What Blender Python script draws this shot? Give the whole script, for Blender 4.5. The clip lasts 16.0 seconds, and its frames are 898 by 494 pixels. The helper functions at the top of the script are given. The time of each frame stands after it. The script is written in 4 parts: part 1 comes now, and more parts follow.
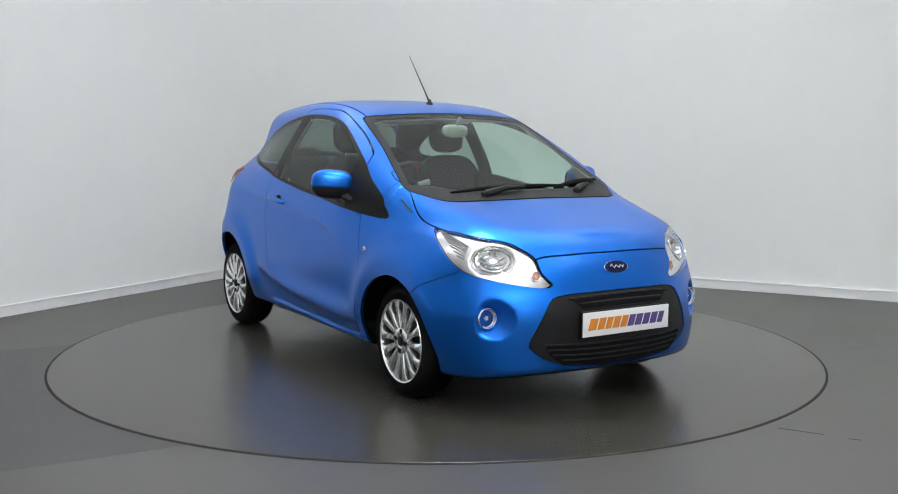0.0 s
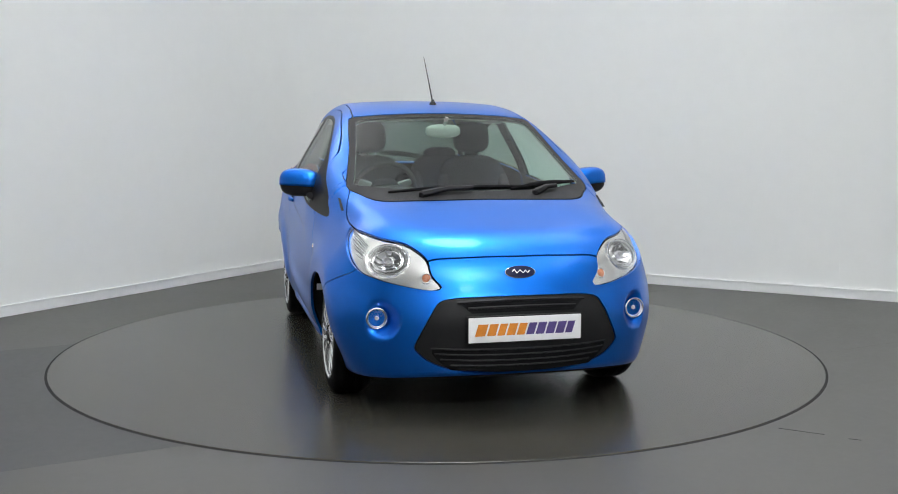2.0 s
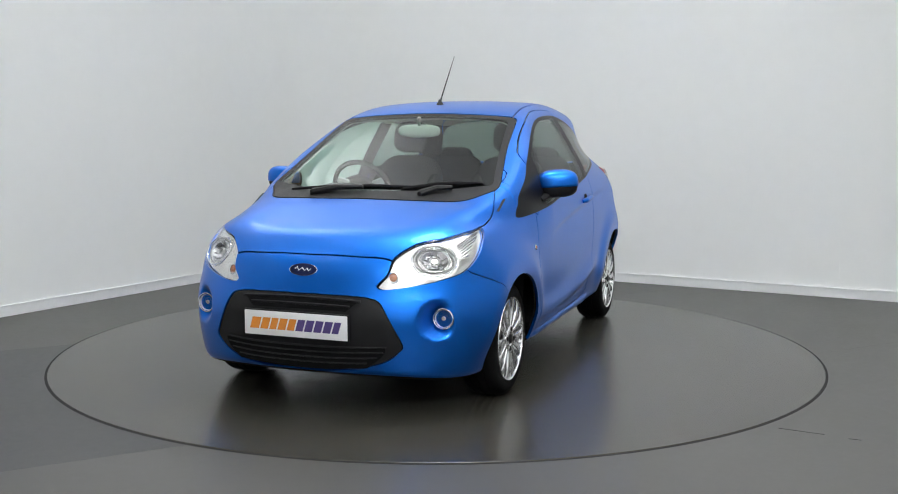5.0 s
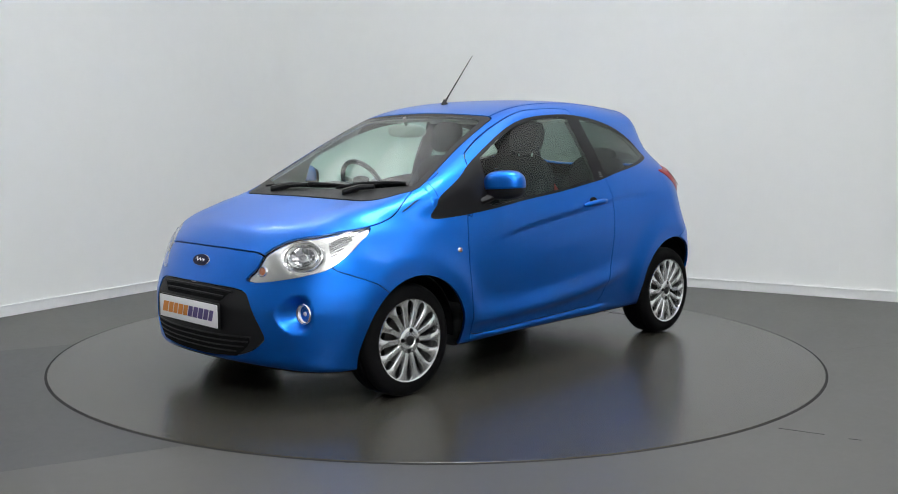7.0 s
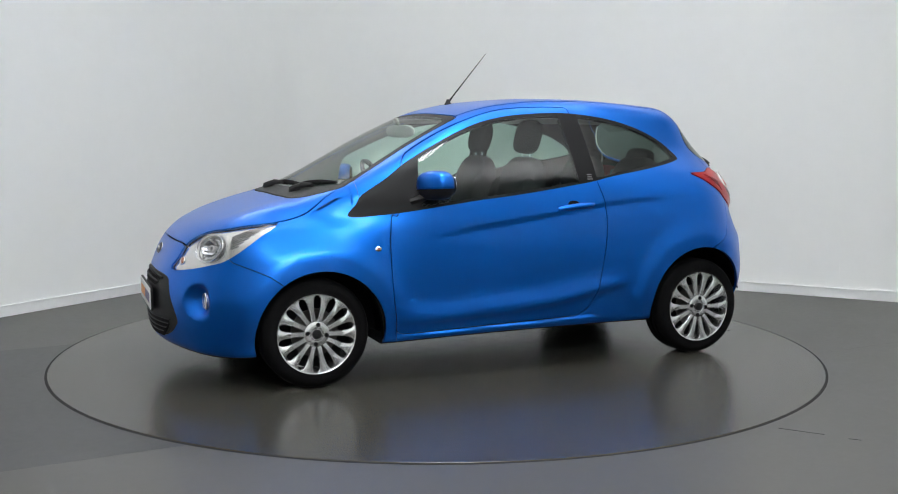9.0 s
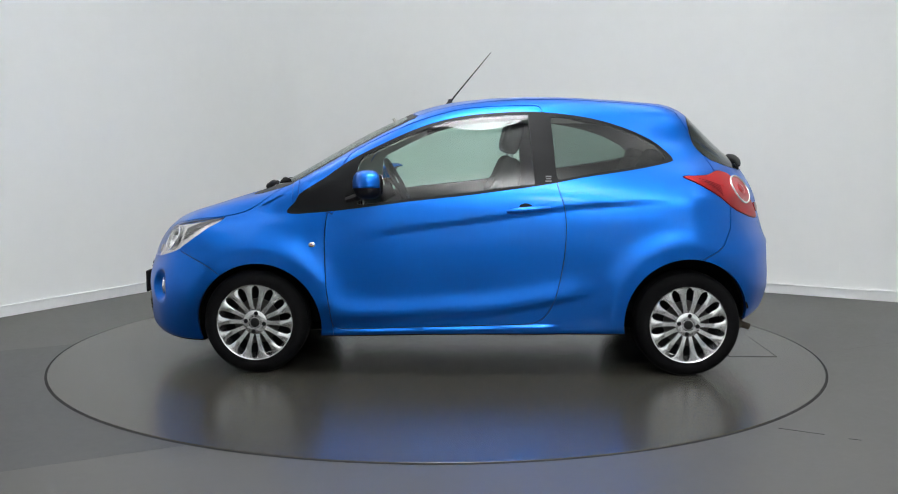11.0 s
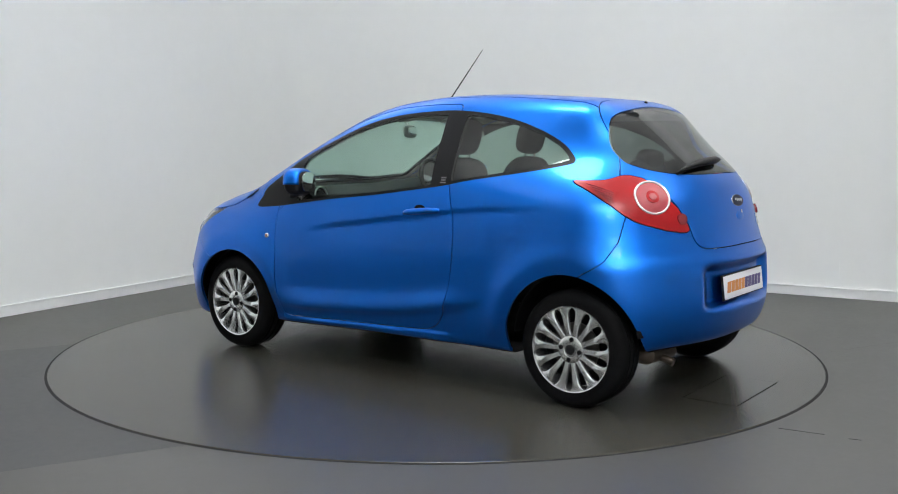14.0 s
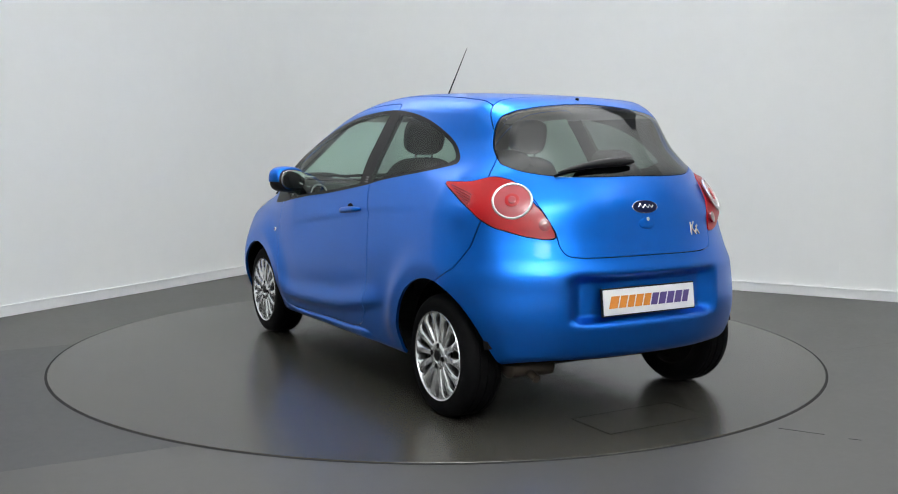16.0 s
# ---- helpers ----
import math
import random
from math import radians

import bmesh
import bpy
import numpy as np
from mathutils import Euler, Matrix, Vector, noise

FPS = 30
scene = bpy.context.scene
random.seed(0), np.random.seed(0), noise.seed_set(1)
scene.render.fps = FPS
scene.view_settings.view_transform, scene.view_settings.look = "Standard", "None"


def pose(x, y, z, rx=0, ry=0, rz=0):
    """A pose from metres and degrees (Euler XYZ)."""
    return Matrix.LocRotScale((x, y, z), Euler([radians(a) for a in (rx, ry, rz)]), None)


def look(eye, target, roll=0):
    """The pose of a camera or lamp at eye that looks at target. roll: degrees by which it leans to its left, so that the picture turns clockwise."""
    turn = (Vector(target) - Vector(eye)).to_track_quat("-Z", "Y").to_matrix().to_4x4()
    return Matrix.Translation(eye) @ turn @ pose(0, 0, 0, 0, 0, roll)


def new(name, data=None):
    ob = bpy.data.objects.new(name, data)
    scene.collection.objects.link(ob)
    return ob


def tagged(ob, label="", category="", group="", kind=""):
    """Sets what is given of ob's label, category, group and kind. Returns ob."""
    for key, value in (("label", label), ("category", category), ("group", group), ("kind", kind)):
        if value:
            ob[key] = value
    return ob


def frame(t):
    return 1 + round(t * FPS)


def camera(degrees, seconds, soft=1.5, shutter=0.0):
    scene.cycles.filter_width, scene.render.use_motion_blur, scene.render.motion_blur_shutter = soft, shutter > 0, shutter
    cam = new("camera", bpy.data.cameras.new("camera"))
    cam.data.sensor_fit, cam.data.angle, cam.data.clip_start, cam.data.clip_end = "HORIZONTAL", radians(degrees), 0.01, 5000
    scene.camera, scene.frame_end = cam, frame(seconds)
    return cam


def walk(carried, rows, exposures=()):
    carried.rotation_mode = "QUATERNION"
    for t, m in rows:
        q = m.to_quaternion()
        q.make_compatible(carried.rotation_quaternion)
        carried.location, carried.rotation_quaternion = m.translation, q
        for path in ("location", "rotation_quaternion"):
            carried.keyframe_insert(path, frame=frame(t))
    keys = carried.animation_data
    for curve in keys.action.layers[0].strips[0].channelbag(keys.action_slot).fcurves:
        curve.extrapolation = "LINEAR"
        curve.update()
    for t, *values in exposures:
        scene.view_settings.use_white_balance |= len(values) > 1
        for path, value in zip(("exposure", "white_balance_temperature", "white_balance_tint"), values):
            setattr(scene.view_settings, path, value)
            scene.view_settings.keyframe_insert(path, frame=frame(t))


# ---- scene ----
# ---------------------------------------------------------------- camera
cam = camera(49.05, 16.0, soft=1.05)
EYE = Vector((0.0, -5.9165, 1.2432))
AHEAD = Vector((math.sin(0.011743) * math.cos(0.1073), math.cos(0.011743) * math.cos(0.1073), -math.sin(0.1073)))
STAND = look(EYE, EYE + AHEAD, 0.124)
walk(cam, [(0.0, STAND), (16.0, STAND)])

# ---------------------------------------------------------------- world and lamps
world = bpy.data.worlds.new("world")
world.use_nodes = True
world.node_tree.nodes["Background"].inputs[0].default_value = (0.9, 0.95, 1.0, 1)
world.node_tree.nodes["Background"].inputs[1].default_value = 0.02
scene.world = world
scene.view_settings.exposure = 0.0

# height of the unseen ceiling, raised to spread the bounced light
CEILING = 4.5
HANG = 3.25
ADDED_LAMPS = [  # x, y, diameter, watts: added dishes, out of view, that light the white ceiling
    (0.2, -1.1, 1.1, 105),
    (-1.93, 2.15, 0.5, 62),
    (2.3, 0.6, 0.9, 62),
    (-3.2, -2.2, 1.0, 40),
    (3.8, -2.8, 1.0, 80),
    (1.0, -6.0, 1.1, 400),
]
for x, y, wide, watts in ADDED_LAMPS:
    lamp = bpy.data.lights.new("added_uplight", "AREA")
    lamp.shape, lamp.size, lamp.energy, lamp.color = "DISK", wide, watts, (0.957, 0.965, 0.985)
    new("added_uplight", lamp).matrix_basis = pose(x, y, HANG + 0.03, 180)
# unseen fill lamps added below two dishes for crisper highlights
for x, y, watts in ((0.2, -1.1, 34), (1.0, -6.0, 40)):
    lamp = bpy.data.lights.new("added_downlight", "AREA")
    lamp.shape, lamp.size, lamp.energy, lamp.color = "DISK", 0.9, watts, (0.96, 0.98, 1.0)
    new("added_downlight", lamp).matrix_basis = pose(x, y, HANG - 0.115)


# ---------------------------------------------------------------- materials
def material(name, colour, rough=0.5, metal=0.0, coat=0.0, coat_rough=0.05, vary=0.0, size=8.0, bump=0.0, bump_size=60.0, spec=0.5):
    """A Principled surface with two scales of variation in colour and roughness, and fine relief."""
    m = bpy.data.materials.new(name)
    m.use_nodes = True
    n, l = m.node_tree.nodes, m.node_tree.links
    s = n["Principled BSDF"]
    s.inputs["Base Color"].default_value = (*colour, 1)
    s.inputs["Roughness"].default_value = rough
    s.inputs["Metallic"].default_value = metal
    s.inputs["Coat Weight"].default_value = coat
    s.inputs["Coat Roughness"].default_value = coat_rough
    s.inputs["Specular IOR Level"].default_value = spec
    co = n.new("ShaderNodeTexCoord").outputs["Object"]
    if vary:
        big, small, add = n.new("ShaderNodeTexNoise"), n.new("ShaderNodeTexNoise"), n.new("ShaderNodeMath")
        big.inputs["Scale"].default_value, small.inputs["Scale"].default_value = size, size * 14
        big.inputs["Detail"].default_value = small.inputs["Detail"].default_value = 5
        l.new(co, big.inputs["Vector"]), l.new(co, small.inputs["Vector"])
        l.new(big.outputs["Fac"], add.inputs[0]), l.new(small.outputs["Fac"], add.inputs[1])
        ramp = n.new("ShaderNodeMapRange")
        ramp.inputs["From Min"].default_value, ramp.inputs["From Max"].default_value = 0.6, 1.4
        ramp.inputs["To Min"].default_value, ramp.inputs["To Max"].default_value = 1 - vary, 1 + vary
        l.new(add.outputs[0], ramp.inputs["Value"])
        mix = n.new("ShaderNodeVectorMath")
        mix.operation = "SCALE"
        mix.inputs[0].default_value = colour
        l.new(ramp.outputs[0], mix.inputs["Scale"])
        l.new(mix.outputs[0], s.inputs["Base Color"])
        gloss = n.new("ShaderNodeMath")
        gloss.operation = "MULTIPLY"
        gloss.inputs[1].default_value = rough
        l.new(ramp.outputs[0], gloss.inputs[0]), l.new(gloss.outputs[0], s.inputs["Roughness"])
    if bump:
        grain, relief = n.new("ShaderNodeTexNoise"), n.new("ShaderNodeBump")
        grain.inputs["Scale"].default_value, grain.inputs["Detail"].default_value = bump_size, 4
        relief.inputs["Strength"].default_value, relief.inputs["Distance"].default_value = bump, 0.004
        l.new(co, grain.inputs["Vector"]), l.new(grain.outputs["Fac"], relief.inputs["Height"]), l.new(relief.outputs[0], s.inputs["Normal"])
    return m


def pane_material(name, tint, gloss=0.9):
    """A thin pane: tinted see-through with mirror gloss by Fresnel."""
    m = bpy.data.materials.new(name)
    m.use_nodes = True
    n, l = m.node_tree.nodes, m.node_tree.links
    n.remove(n["Principled BSDF"])
    clear, shine, mix, face = n.new("ShaderNodeBsdfTransparent"), n.new("ShaderNodeBsdfGlossy"), n.new("ShaderNodeMixShader"), n.new("ShaderNodeLayerWeight")
    power, scale = n.new("ShaderNodeMath"), n.new("ShaderNodeMath")
    power.operation, scale.operation = "POWER", "MULTIPLY_ADD"
    power.inputs[1].default_value, scale.inputs[1].default_value, scale.inputs[2].default_value = 5, 0.94, 0.06
    face.inputs["Blend"].default_value = 0.5
    clear.inputs[0].default_value = (*tint, 1)
    shine.inputs[0].default_value = (gloss, gloss, gloss, 1)
    shine.inputs["Roughness"].default_value = 0.03
    l.new(face.outputs["Facing"], power.inputs[0]), l.new(power.outputs[0], scale.inputs[0])
    l.new(scale.outputs[0], mix.inputs[0]), l.new(clear.outputs[0], mix.inputs[1]), l.new(shine.outputs[0], mix.inputs[2])
    l.new(mix.outputs[0], n["Material Output"].inputs["Surface"])
    return m


def paint_material():
    """Blue metallic car paint: flakes under a clear coat."""
    m = material("blue_metallic_paint", (0.0038, 0.156, 0.68), rough=0.36, metal=0.95, coat=0.35, coat_rough=0.10)
    n, l = m.node_tree.nodes, m.node_tree.links
    s = n["Principled BSDF"]
    flake, tone = n.new("ShaderNodeTexVoronoi"), n.new("ShaderNodeMapRange")
    flake.inputs["Scale"].default_value = 900
    tone.inputs["To Min"].default_value, tone.inputs["To Max"].default_value = 0.85, 1.15
    l.new(n.new("ShaderNodeTexCoord").outputs["Object"], flake.inputs["Vector"])
    l.new(flake.outputs["Color"], tone.inputs["Value"])
    mix = n.new("ShaderNodeVectorMath")
    mix.operation = "SCALE"
    mix.inputs[0].default_value = (0.0038, 0.156, 0.68)
    l.new(tone.outputs[0], mix.inputs["Scale"]), l.new(mix.outputs[0], s.inputs["Base Color"])
    return m


PAINT = paint_material()
TRIM = material("black_plastic", (0.008, 0.008, 0.009), spec=0.3, rough=0.5, vary=0.1, size=20, bump=0.15, bump_size=400)
SATIN = material("satin_black", (0.006, 0.006, 0.007), rough=0.42, vary=0.06, size=10, spec=0.18)
CAVITY = material("cavity_black", (0.004, 0.004, 0.005), spec=0.15, rough=0.8, vary=0.15, size=12)
TYRE = material("tyre_rubber", (0.0045, 0.0045, 0.005), rough=0.75, spec=0.10, vary=0.18, size=14, bump=0.2, bump_size=120)
ALLOY = material("silver_alloy", (0.70, 0.71, 0.72), rough=0.2, metal=0.85, coat=0.4, vary=0.05, size=25)
BRAKE = material("dull_steel", (0.05, 0.047, 0.044), rough=0.45, metal=0.6, vary=0.2, size=25)
CHROME = material("chrome", (0.8, 0.81, 0.83), rough=0.08, metal=1.0, vary=0.03, size=30)
BEZEL = material("lamp_bezel", (0.86, 0.86, 0.84), rough=0.16, metal=0.9, vary=0.05, size=40)
FLUTE = material("lamp_flute", (0.30, 0.30, 0.30), rough=0.3, metal=0.7, vary=0.1, size=60)
DULL_MARK = material("dull_grey_mark", (0.13, 0.13, 0.135), rough=0.5, vary=0.1, size=60)
FOG = material("fog_lamp_silver", (0.82, 0.82, 0.82), rough=0.3, metal=0.35, vary=0.05, size=60)
AMBER = material("amber_bulb", (0.55, 0.20, 0.10), rough=0.2, coat=0.6, vary=0.08, size=60)
RED_LENS = material("red_lens", (0.38, 0.001, 0.004), rough=0.3, coat=0.35, coat_rough=0.03, vary=0.12, size=14, spec=0.3)
LAMP_RIM = material("lamp_rim_silver", (0.8, 0.8, 0.8), rough=0.15, metal=0.6, vary=0.04, size=40)
PINK_LENS = material("pale_red_lens", (0.38, 0.06, 0.07), rough=0.2, coat=0.4, vary=0.06, size=30)
DARK_LENS = material("dark_red_lens", (0.22, 0.010, 0.018), rough=0.16, coat=1.0, vary=0.05, size=30)
CLEAR = pane_material("clear_lens", (0.98, 0.98, 0.98), 0.8)
GLASS = pane_material("green_tinted_glass", (0.70, 0.86, 0.79), 0.75)
PRIVACY = pane_material("tinted_glass", (0.40, 0.50, 0.46), 0.75)
REAR_GLASS = pane_material("dark_tinted_glass", (0.20, 0.25, 0.23), 0.95)
MIRROR = material("mirror_glass", (0.9, 0.9, 0.9), rough=0.02, metal=1.0, vary=0.01, size=5)
WHITE = material("plate_white", (0.86, 0.86, 0.87), rough=0.3, coat=0.3, vary=0.03, size=12)
ORANGE = material("plate_orange", (0.72, 0.25, 0.03), rough=0.35, vary=0.15, size=30)
PURPLE = material("plate_purple", (0.09, 0.06, 0.22), rough=0.35, vary=0.15, size=30)
NAVY = material("badge_navy", (0.005, 0.009, 0.045), rough=0.4, spec=0.15, coat=0.1, vary=0.05, size=60)
FABRIC = material("charcoal_fabric", (0.020, 0.021, 0.023), rough=1.0, spec=0.03, vary=0.12, size=9)
DASH = material("dashboard_plastic", (0.018, 0.019, 0.020), rough=0.7, spec=0.2, vary=0.15, size=20, bump=0.06, bump_size=200)
LINING = material("pale_roof_lining", (0.42, 0.43, 0.40), rough=0.9, vary=0.06, size=10)
SILVER_TRIM = material("silver_trim", (0.55, 0.55, 0.56), rough=0.3, metal=0.5, vary=0.05, size=40)
EXHAUST = material("exhaust_steel", (0.07, 0.055, 0.042), rough=0.5, metal=0.7, vary=0.3, size=15)
WALL = material("white_wall_paint", (0.80, 0.81, 0.80), rough=0.75, vary=0.015, size=0.7, bump=0.05, bump_size=90)
CEIL = material("ceiling_paint", (0.78, 0.79, 0.78), rough=0.85, vary=0.02, size=0.7)
SKIRT = material("white_gloss_skirting", (0.80, 0.81, 0.81), rough=0.35, vary=0.03, size=3)
VINYL = material("grey_vinyl_floor", (0.066, 0.0645, 0.060), rough=0.42, vary=0.08, size=1.6, bump=0.06, bump_size=260)
VINYL_DARK = material("darker_vinyl_floor", (0.038, 0.0385, 0.039), rough=0.42, vary=0.08, size=1.6, bump=0.06, bump_size=260)
DISC = material("turntable_vinyl", (0.047, 0.044, 0.037), rough=0.25, vary=0.06, size=0.8)
GROOVE = material("dark_groove", (0.008, 0.008, 0.008), rough=0.9, vary=0.1, size=10)


# ---------------------------------------------------------------- building helpers
def link_mesh(name, verts, faces, mat, parent=None, label="", smooth=True, normals=None):
    me = bpy.data.meshes.new(name)
    me.from_pydata([tuple(v) for v in verts], [], [tuple(f) for f in faces])
    me.materials.append(mat)
    if smooth:
        me.polygons.foreach_set("use_smooth", [True] * len(me.polygons))
    if normals is not None:
        me.normals_split_custom_set_from_vertices([tuple(n) for n in normals])
    me.update()
    ob = new(name, me)
    ob.parent = parent
    return tagged(ob, label)


def part(name, bm, mat, parent, label="", smooth=True, sharp=40):
    me = bpy.data.meshes.new(name)
    bmesh.ops.recalc_face_normals(bm, faces=bm.faces)
    if smooth:
        for f in bm.faces:
            f.smooth = True
        for e in bm.edges:
            if len(e.link_faces) == 2 and e.calc_face_angle(0) > radians(sharp):
                e.smooth = False
    bm.to_mesh(me)
    bm.free()
    me.materials.append(mat)
    ob = new(name, me)
    ob.parent = parent
    return tagged(ob, label)


def thing(name, label, category, group=""):
    return tagged(new(name), label, category, group)


def box(size, at=(0, 0, 0), turn=None, bevel=0.0, taper=1.0, segments=2):
    """A bevelled block; taper narrows its top."""
    bm = bmesh.new()
    bmesh.ops.create_cube(bm, size=1)
    for v in bm.verts:
        k = taper if v.co.z > 0 else 1
        v.co = Vector((v.co.x * size[0] * k, v.co.y * size[1] * k, v.co.z * size[2]))
    if bevel:
        bmesh.ops.bevel(bm, geom=bm.edges[:], offset=bevel, segments=segments, profile=0.6, affect="EDGES")
    m = Matrix.Translation(at) @ (turn if turn is not None else Matrix())
    bm.transform(m)
    return bm


def lathe(profile, steps=48, closed=False, caps=True):
    """Turns (radius, height) pairs about the z axis."""
    bm = bmesh.new()
    rings = []
    for r, h in profile:
        rings.append([bm.verts.new((r * math.cos(a), r * math.sin(a), h)) for a in (2 * math.pi * i / steps for i in range(steps))])
    pairs = list(zip(rings, rings[1:])) + ([(rings[-1], rings[0])] if closed else [])
    for a, b in pairs:
        for i in range(steps):
            j = (i + 1) % steps
            bm.faces.new((a[i], a[j], b[j], b[i]))
    if not closed:
        for ring in (rings[0], rings[-1]) if caps else rings[-1:]:
            bm.faces.new(ring)
    return bm


def tube(points, radius, sides=10, flat=1.0):
    """A tube along points; radius may be a list; flat squeezes its height."""
    bm = bmesh.new()
    pts = [Vector(p) for p in points]
    radii = radius if isinstance(radius, (list, tuple)) else [radius] * len(pts)
    rings = []
    for i, p in enumerate(pts):
        d = (pts[min(i + 1, len(pts) - 1)] - pts[max(i - 1, 0)]).normalized()
        side = d.cross(Vector((0, 0, 1)))
        side = side.normalized() if side.length > 1e-4 else Vector((0, 1, 0))
        up = side.cross(d)
        rings.append([bm.verts.new(p + radii[i] * (side * math.cos(a) + up * math.sin(a) * flat)) for a in (2 * math.pi * k / sides for k in range(sides))])
    for a, b in zip(rings, rings[1:]):
        for i in range(sides):
            j = (i + 1) % sides
            bm.faces.new((a[i], a[j], b[j], b[i]))
    bm.faces.new(rings[0])
    bm.faces.new(rings[-1])
    return bm


def ring(radius, thick, steps=40, sides=10, squash=1.0):
    return lathe_xy([(radius + thick * math.cos(a), thick * math.sin(a)) for a in (2 * math.pi * k / sides for k in range(sides))], steps, squash)


def lathe_xy(profile, steps, squash):
    bm = lathe(profile, steps, closed=True)
    for v in bm.verts:
        v.co.y *= squash
    return bm


def moved(bm, m):
    bm.transform(m)
    return bm


def facing(at, normal, up=(0, 0, 1)):
    """A pose whose z axis is normal and whose y axis points up."""
    z = Vector(normal).normalized()
    x = Vector(up).cross(z).normalized()
    y = z.cross(x)
    return Matrix.Translation(at) @ Matrix((x, y, z)).transposed().to_4x4()


def cushion(size, at, turn=None, power=4.0, cuts=10):
    """A padded block with rounded faces."""
    bm = bmesh.new()
    bmesh.ops.create_cube(bm, size=2)
    bmesh.ops.subdivide_edges(bm, edges=bm.edges[:], cuts=cuts, use_grid_fill=True)
    for v in bm.verts:
        c = v.co
        k = (abs(c.x) ** power + abs(c.y) ** power + abs(c.z) ** power) ** (-1 / power)
        v.co = Vector((c.x * k * size[0] / 2, c.y * k * size[1] / 2, c.z * k * size[2] / 2))
    bm.transform(Matrix.Translation(at) @ (turn if turn is not None else Matrix()))
    return bm


# ---------------------------------------------------------------- the room
def wall_line():
    """The wall's foot in plan: two straight runs that meet in a rounded corner."""
    corner, back, right = Vector((-1.160, 4.369)), Vector((-0.4954, -0.8687)), Vector((0.8687, -0.4954))
    r = 0.8
    mid = corner + (back + right) * r
    arc = [mid - right * r * math.cos(q) - back * r * math.sin(q) for q in (math.pi / 2 * i / 24 for i in range(25))]
    return [corner + back * 12.6] + arc + [corner + right * 10.4]


def upright_strip(path, depth, z0, z1):
    """A slab of that depth that stands along a path, on its outer side."""
    bm = bmesh.new()
    rows = []
    for i, p in enumerate(path):
        d = (path[min(i + 1, len(path) - 1)] - path[max(i - 1, 0)]).normalized()
        out = Vector((-d.y, d.x)) * depth
        rows.append([bm.verts.new((q.x, q.y, z)) for q, z in ((p, z0), (p, z1), (p + out, z1), (p + out, z0))])
    for a, b in zip(rows, rows[1:]):
        for i in range(4):
            bm.faces.new((a[i], a[(i + 1) % 4], b[(i + 1) % 4], b[i]))
    bm.faces.new(rows[0])
    bm.faces.new(rows[-1])
    return bm


LINE = wall_line()
tagged(part("wall_north", upright_strip(LINE, 0.15, -0.03, CEILING), WALL, None), "smooth white painted studio wall with rounded corner", "wall", kind="structure")
# added walls, out of view, that close the room and reflect light
BACK = [LINE[-1], Vector((7.3, -8.6)), Vector((-8.2, -8.6)), LINE[0]]
for name, i in (("wall_east", 0), ("wall_south", 1), ("wall_west", 2)):
    tagged(part(name, upright_strip(BACK[i:i + 2], 0.15, -0.03, CEILING), WALL, None), "unseen white wall added to close the room", "wall", kind="structure")
tagged(part("baseboard", upright_strip(LINE, -0.014, -0.002, 0.072), SKIRT, None), "white gloss skirting along the wall's foot", "skirting", kind="structure")
part("skirting_bead", upright_strip(LINE, -0.022, 0.0722, 0.078), SKIRT, bpy.data.objects["baseboard"], "white rounded bead on top of the skirting")
for x, y in ((3.22, 1.871),):  # joints between the wall boards
    part("wall_joint", moved(box((0.004, 0.004, CEILING - 0.08), (0, 0, CEILING / 2 + 0.04)), pose(x, y, 0, 0, 0, -29.7)), WALL, bpy.data.objects["wall_north"], smooth=False)
# added ceiling, out of view, that bounces the lamps' light down
tagged(part("ceiling", box((18, 15, 0.1), (0.2, -1.8, CEILING + 0.05)), CEIL, None, smooth=False), "unseen white ceiling added to bounce the uplights", "ceiling", kind="structure")

floor = tagged(part("floor", box((18, 15, 0.05), (0.2, -1.8, -0.033)), VINYL_DARK, None, smooth=False), "grey vinyl studio floor in wide sheets", "floor", kind="structure")
SHEET_TURN = 28.0
for i in range(-4, 5):
    m = pose(0, 0, 0, 0, 0, SHEET_TURN) @ pose(0, -0.073 + 2.345 * i, -0.0055)
    sheets = [(-4.95, 7.1, VINYL_DARK), (4.8, 12.4, VINYL)] if i == 0 else [(0.0, 19.0, VINYL)]
    for x, length, mat in sheets:
        sheet = part("floor_sheet", box((length - 0.002, 2.3435, 0.003)), mat, floor, smooth=False)
        sheet.matrix_basis = m @ pose(x, 0, 0)
for x, y, long, turn in ((1.577, -1.783, 0.19, -30), (1.76, -1.90, 0.05, -24), (-1.2, 2.18, 0.10, 12)):
    scuff = part("floor_scuff", box((long, 0.006, 0.001), bevel=0.0004, segments=1), GROOVE, floor, "thin dark scuff in the vinyl", smooth=False)
    scuff.matrix_basis = pose(x, y, -0.0036, 0, 0, turn)

GROOVE_R = 2.225
HUB = (0.004, 0.018)
groove = lathe_xy([(GROOVE_R - 0.004, -0.0045), (GROOVE_R + 0.010, -0.0045), (GROOVE_R + 0.010, -0.0032), (GROOVE_R - 0.004, -0.0032)], 160, 1)
tagged(part("turntable_surround", moved(groove, pose(*HUB, 0)), GROOVE, None), "dark narrow gap round the turntable in the floor", "floor gap", kind="structure")
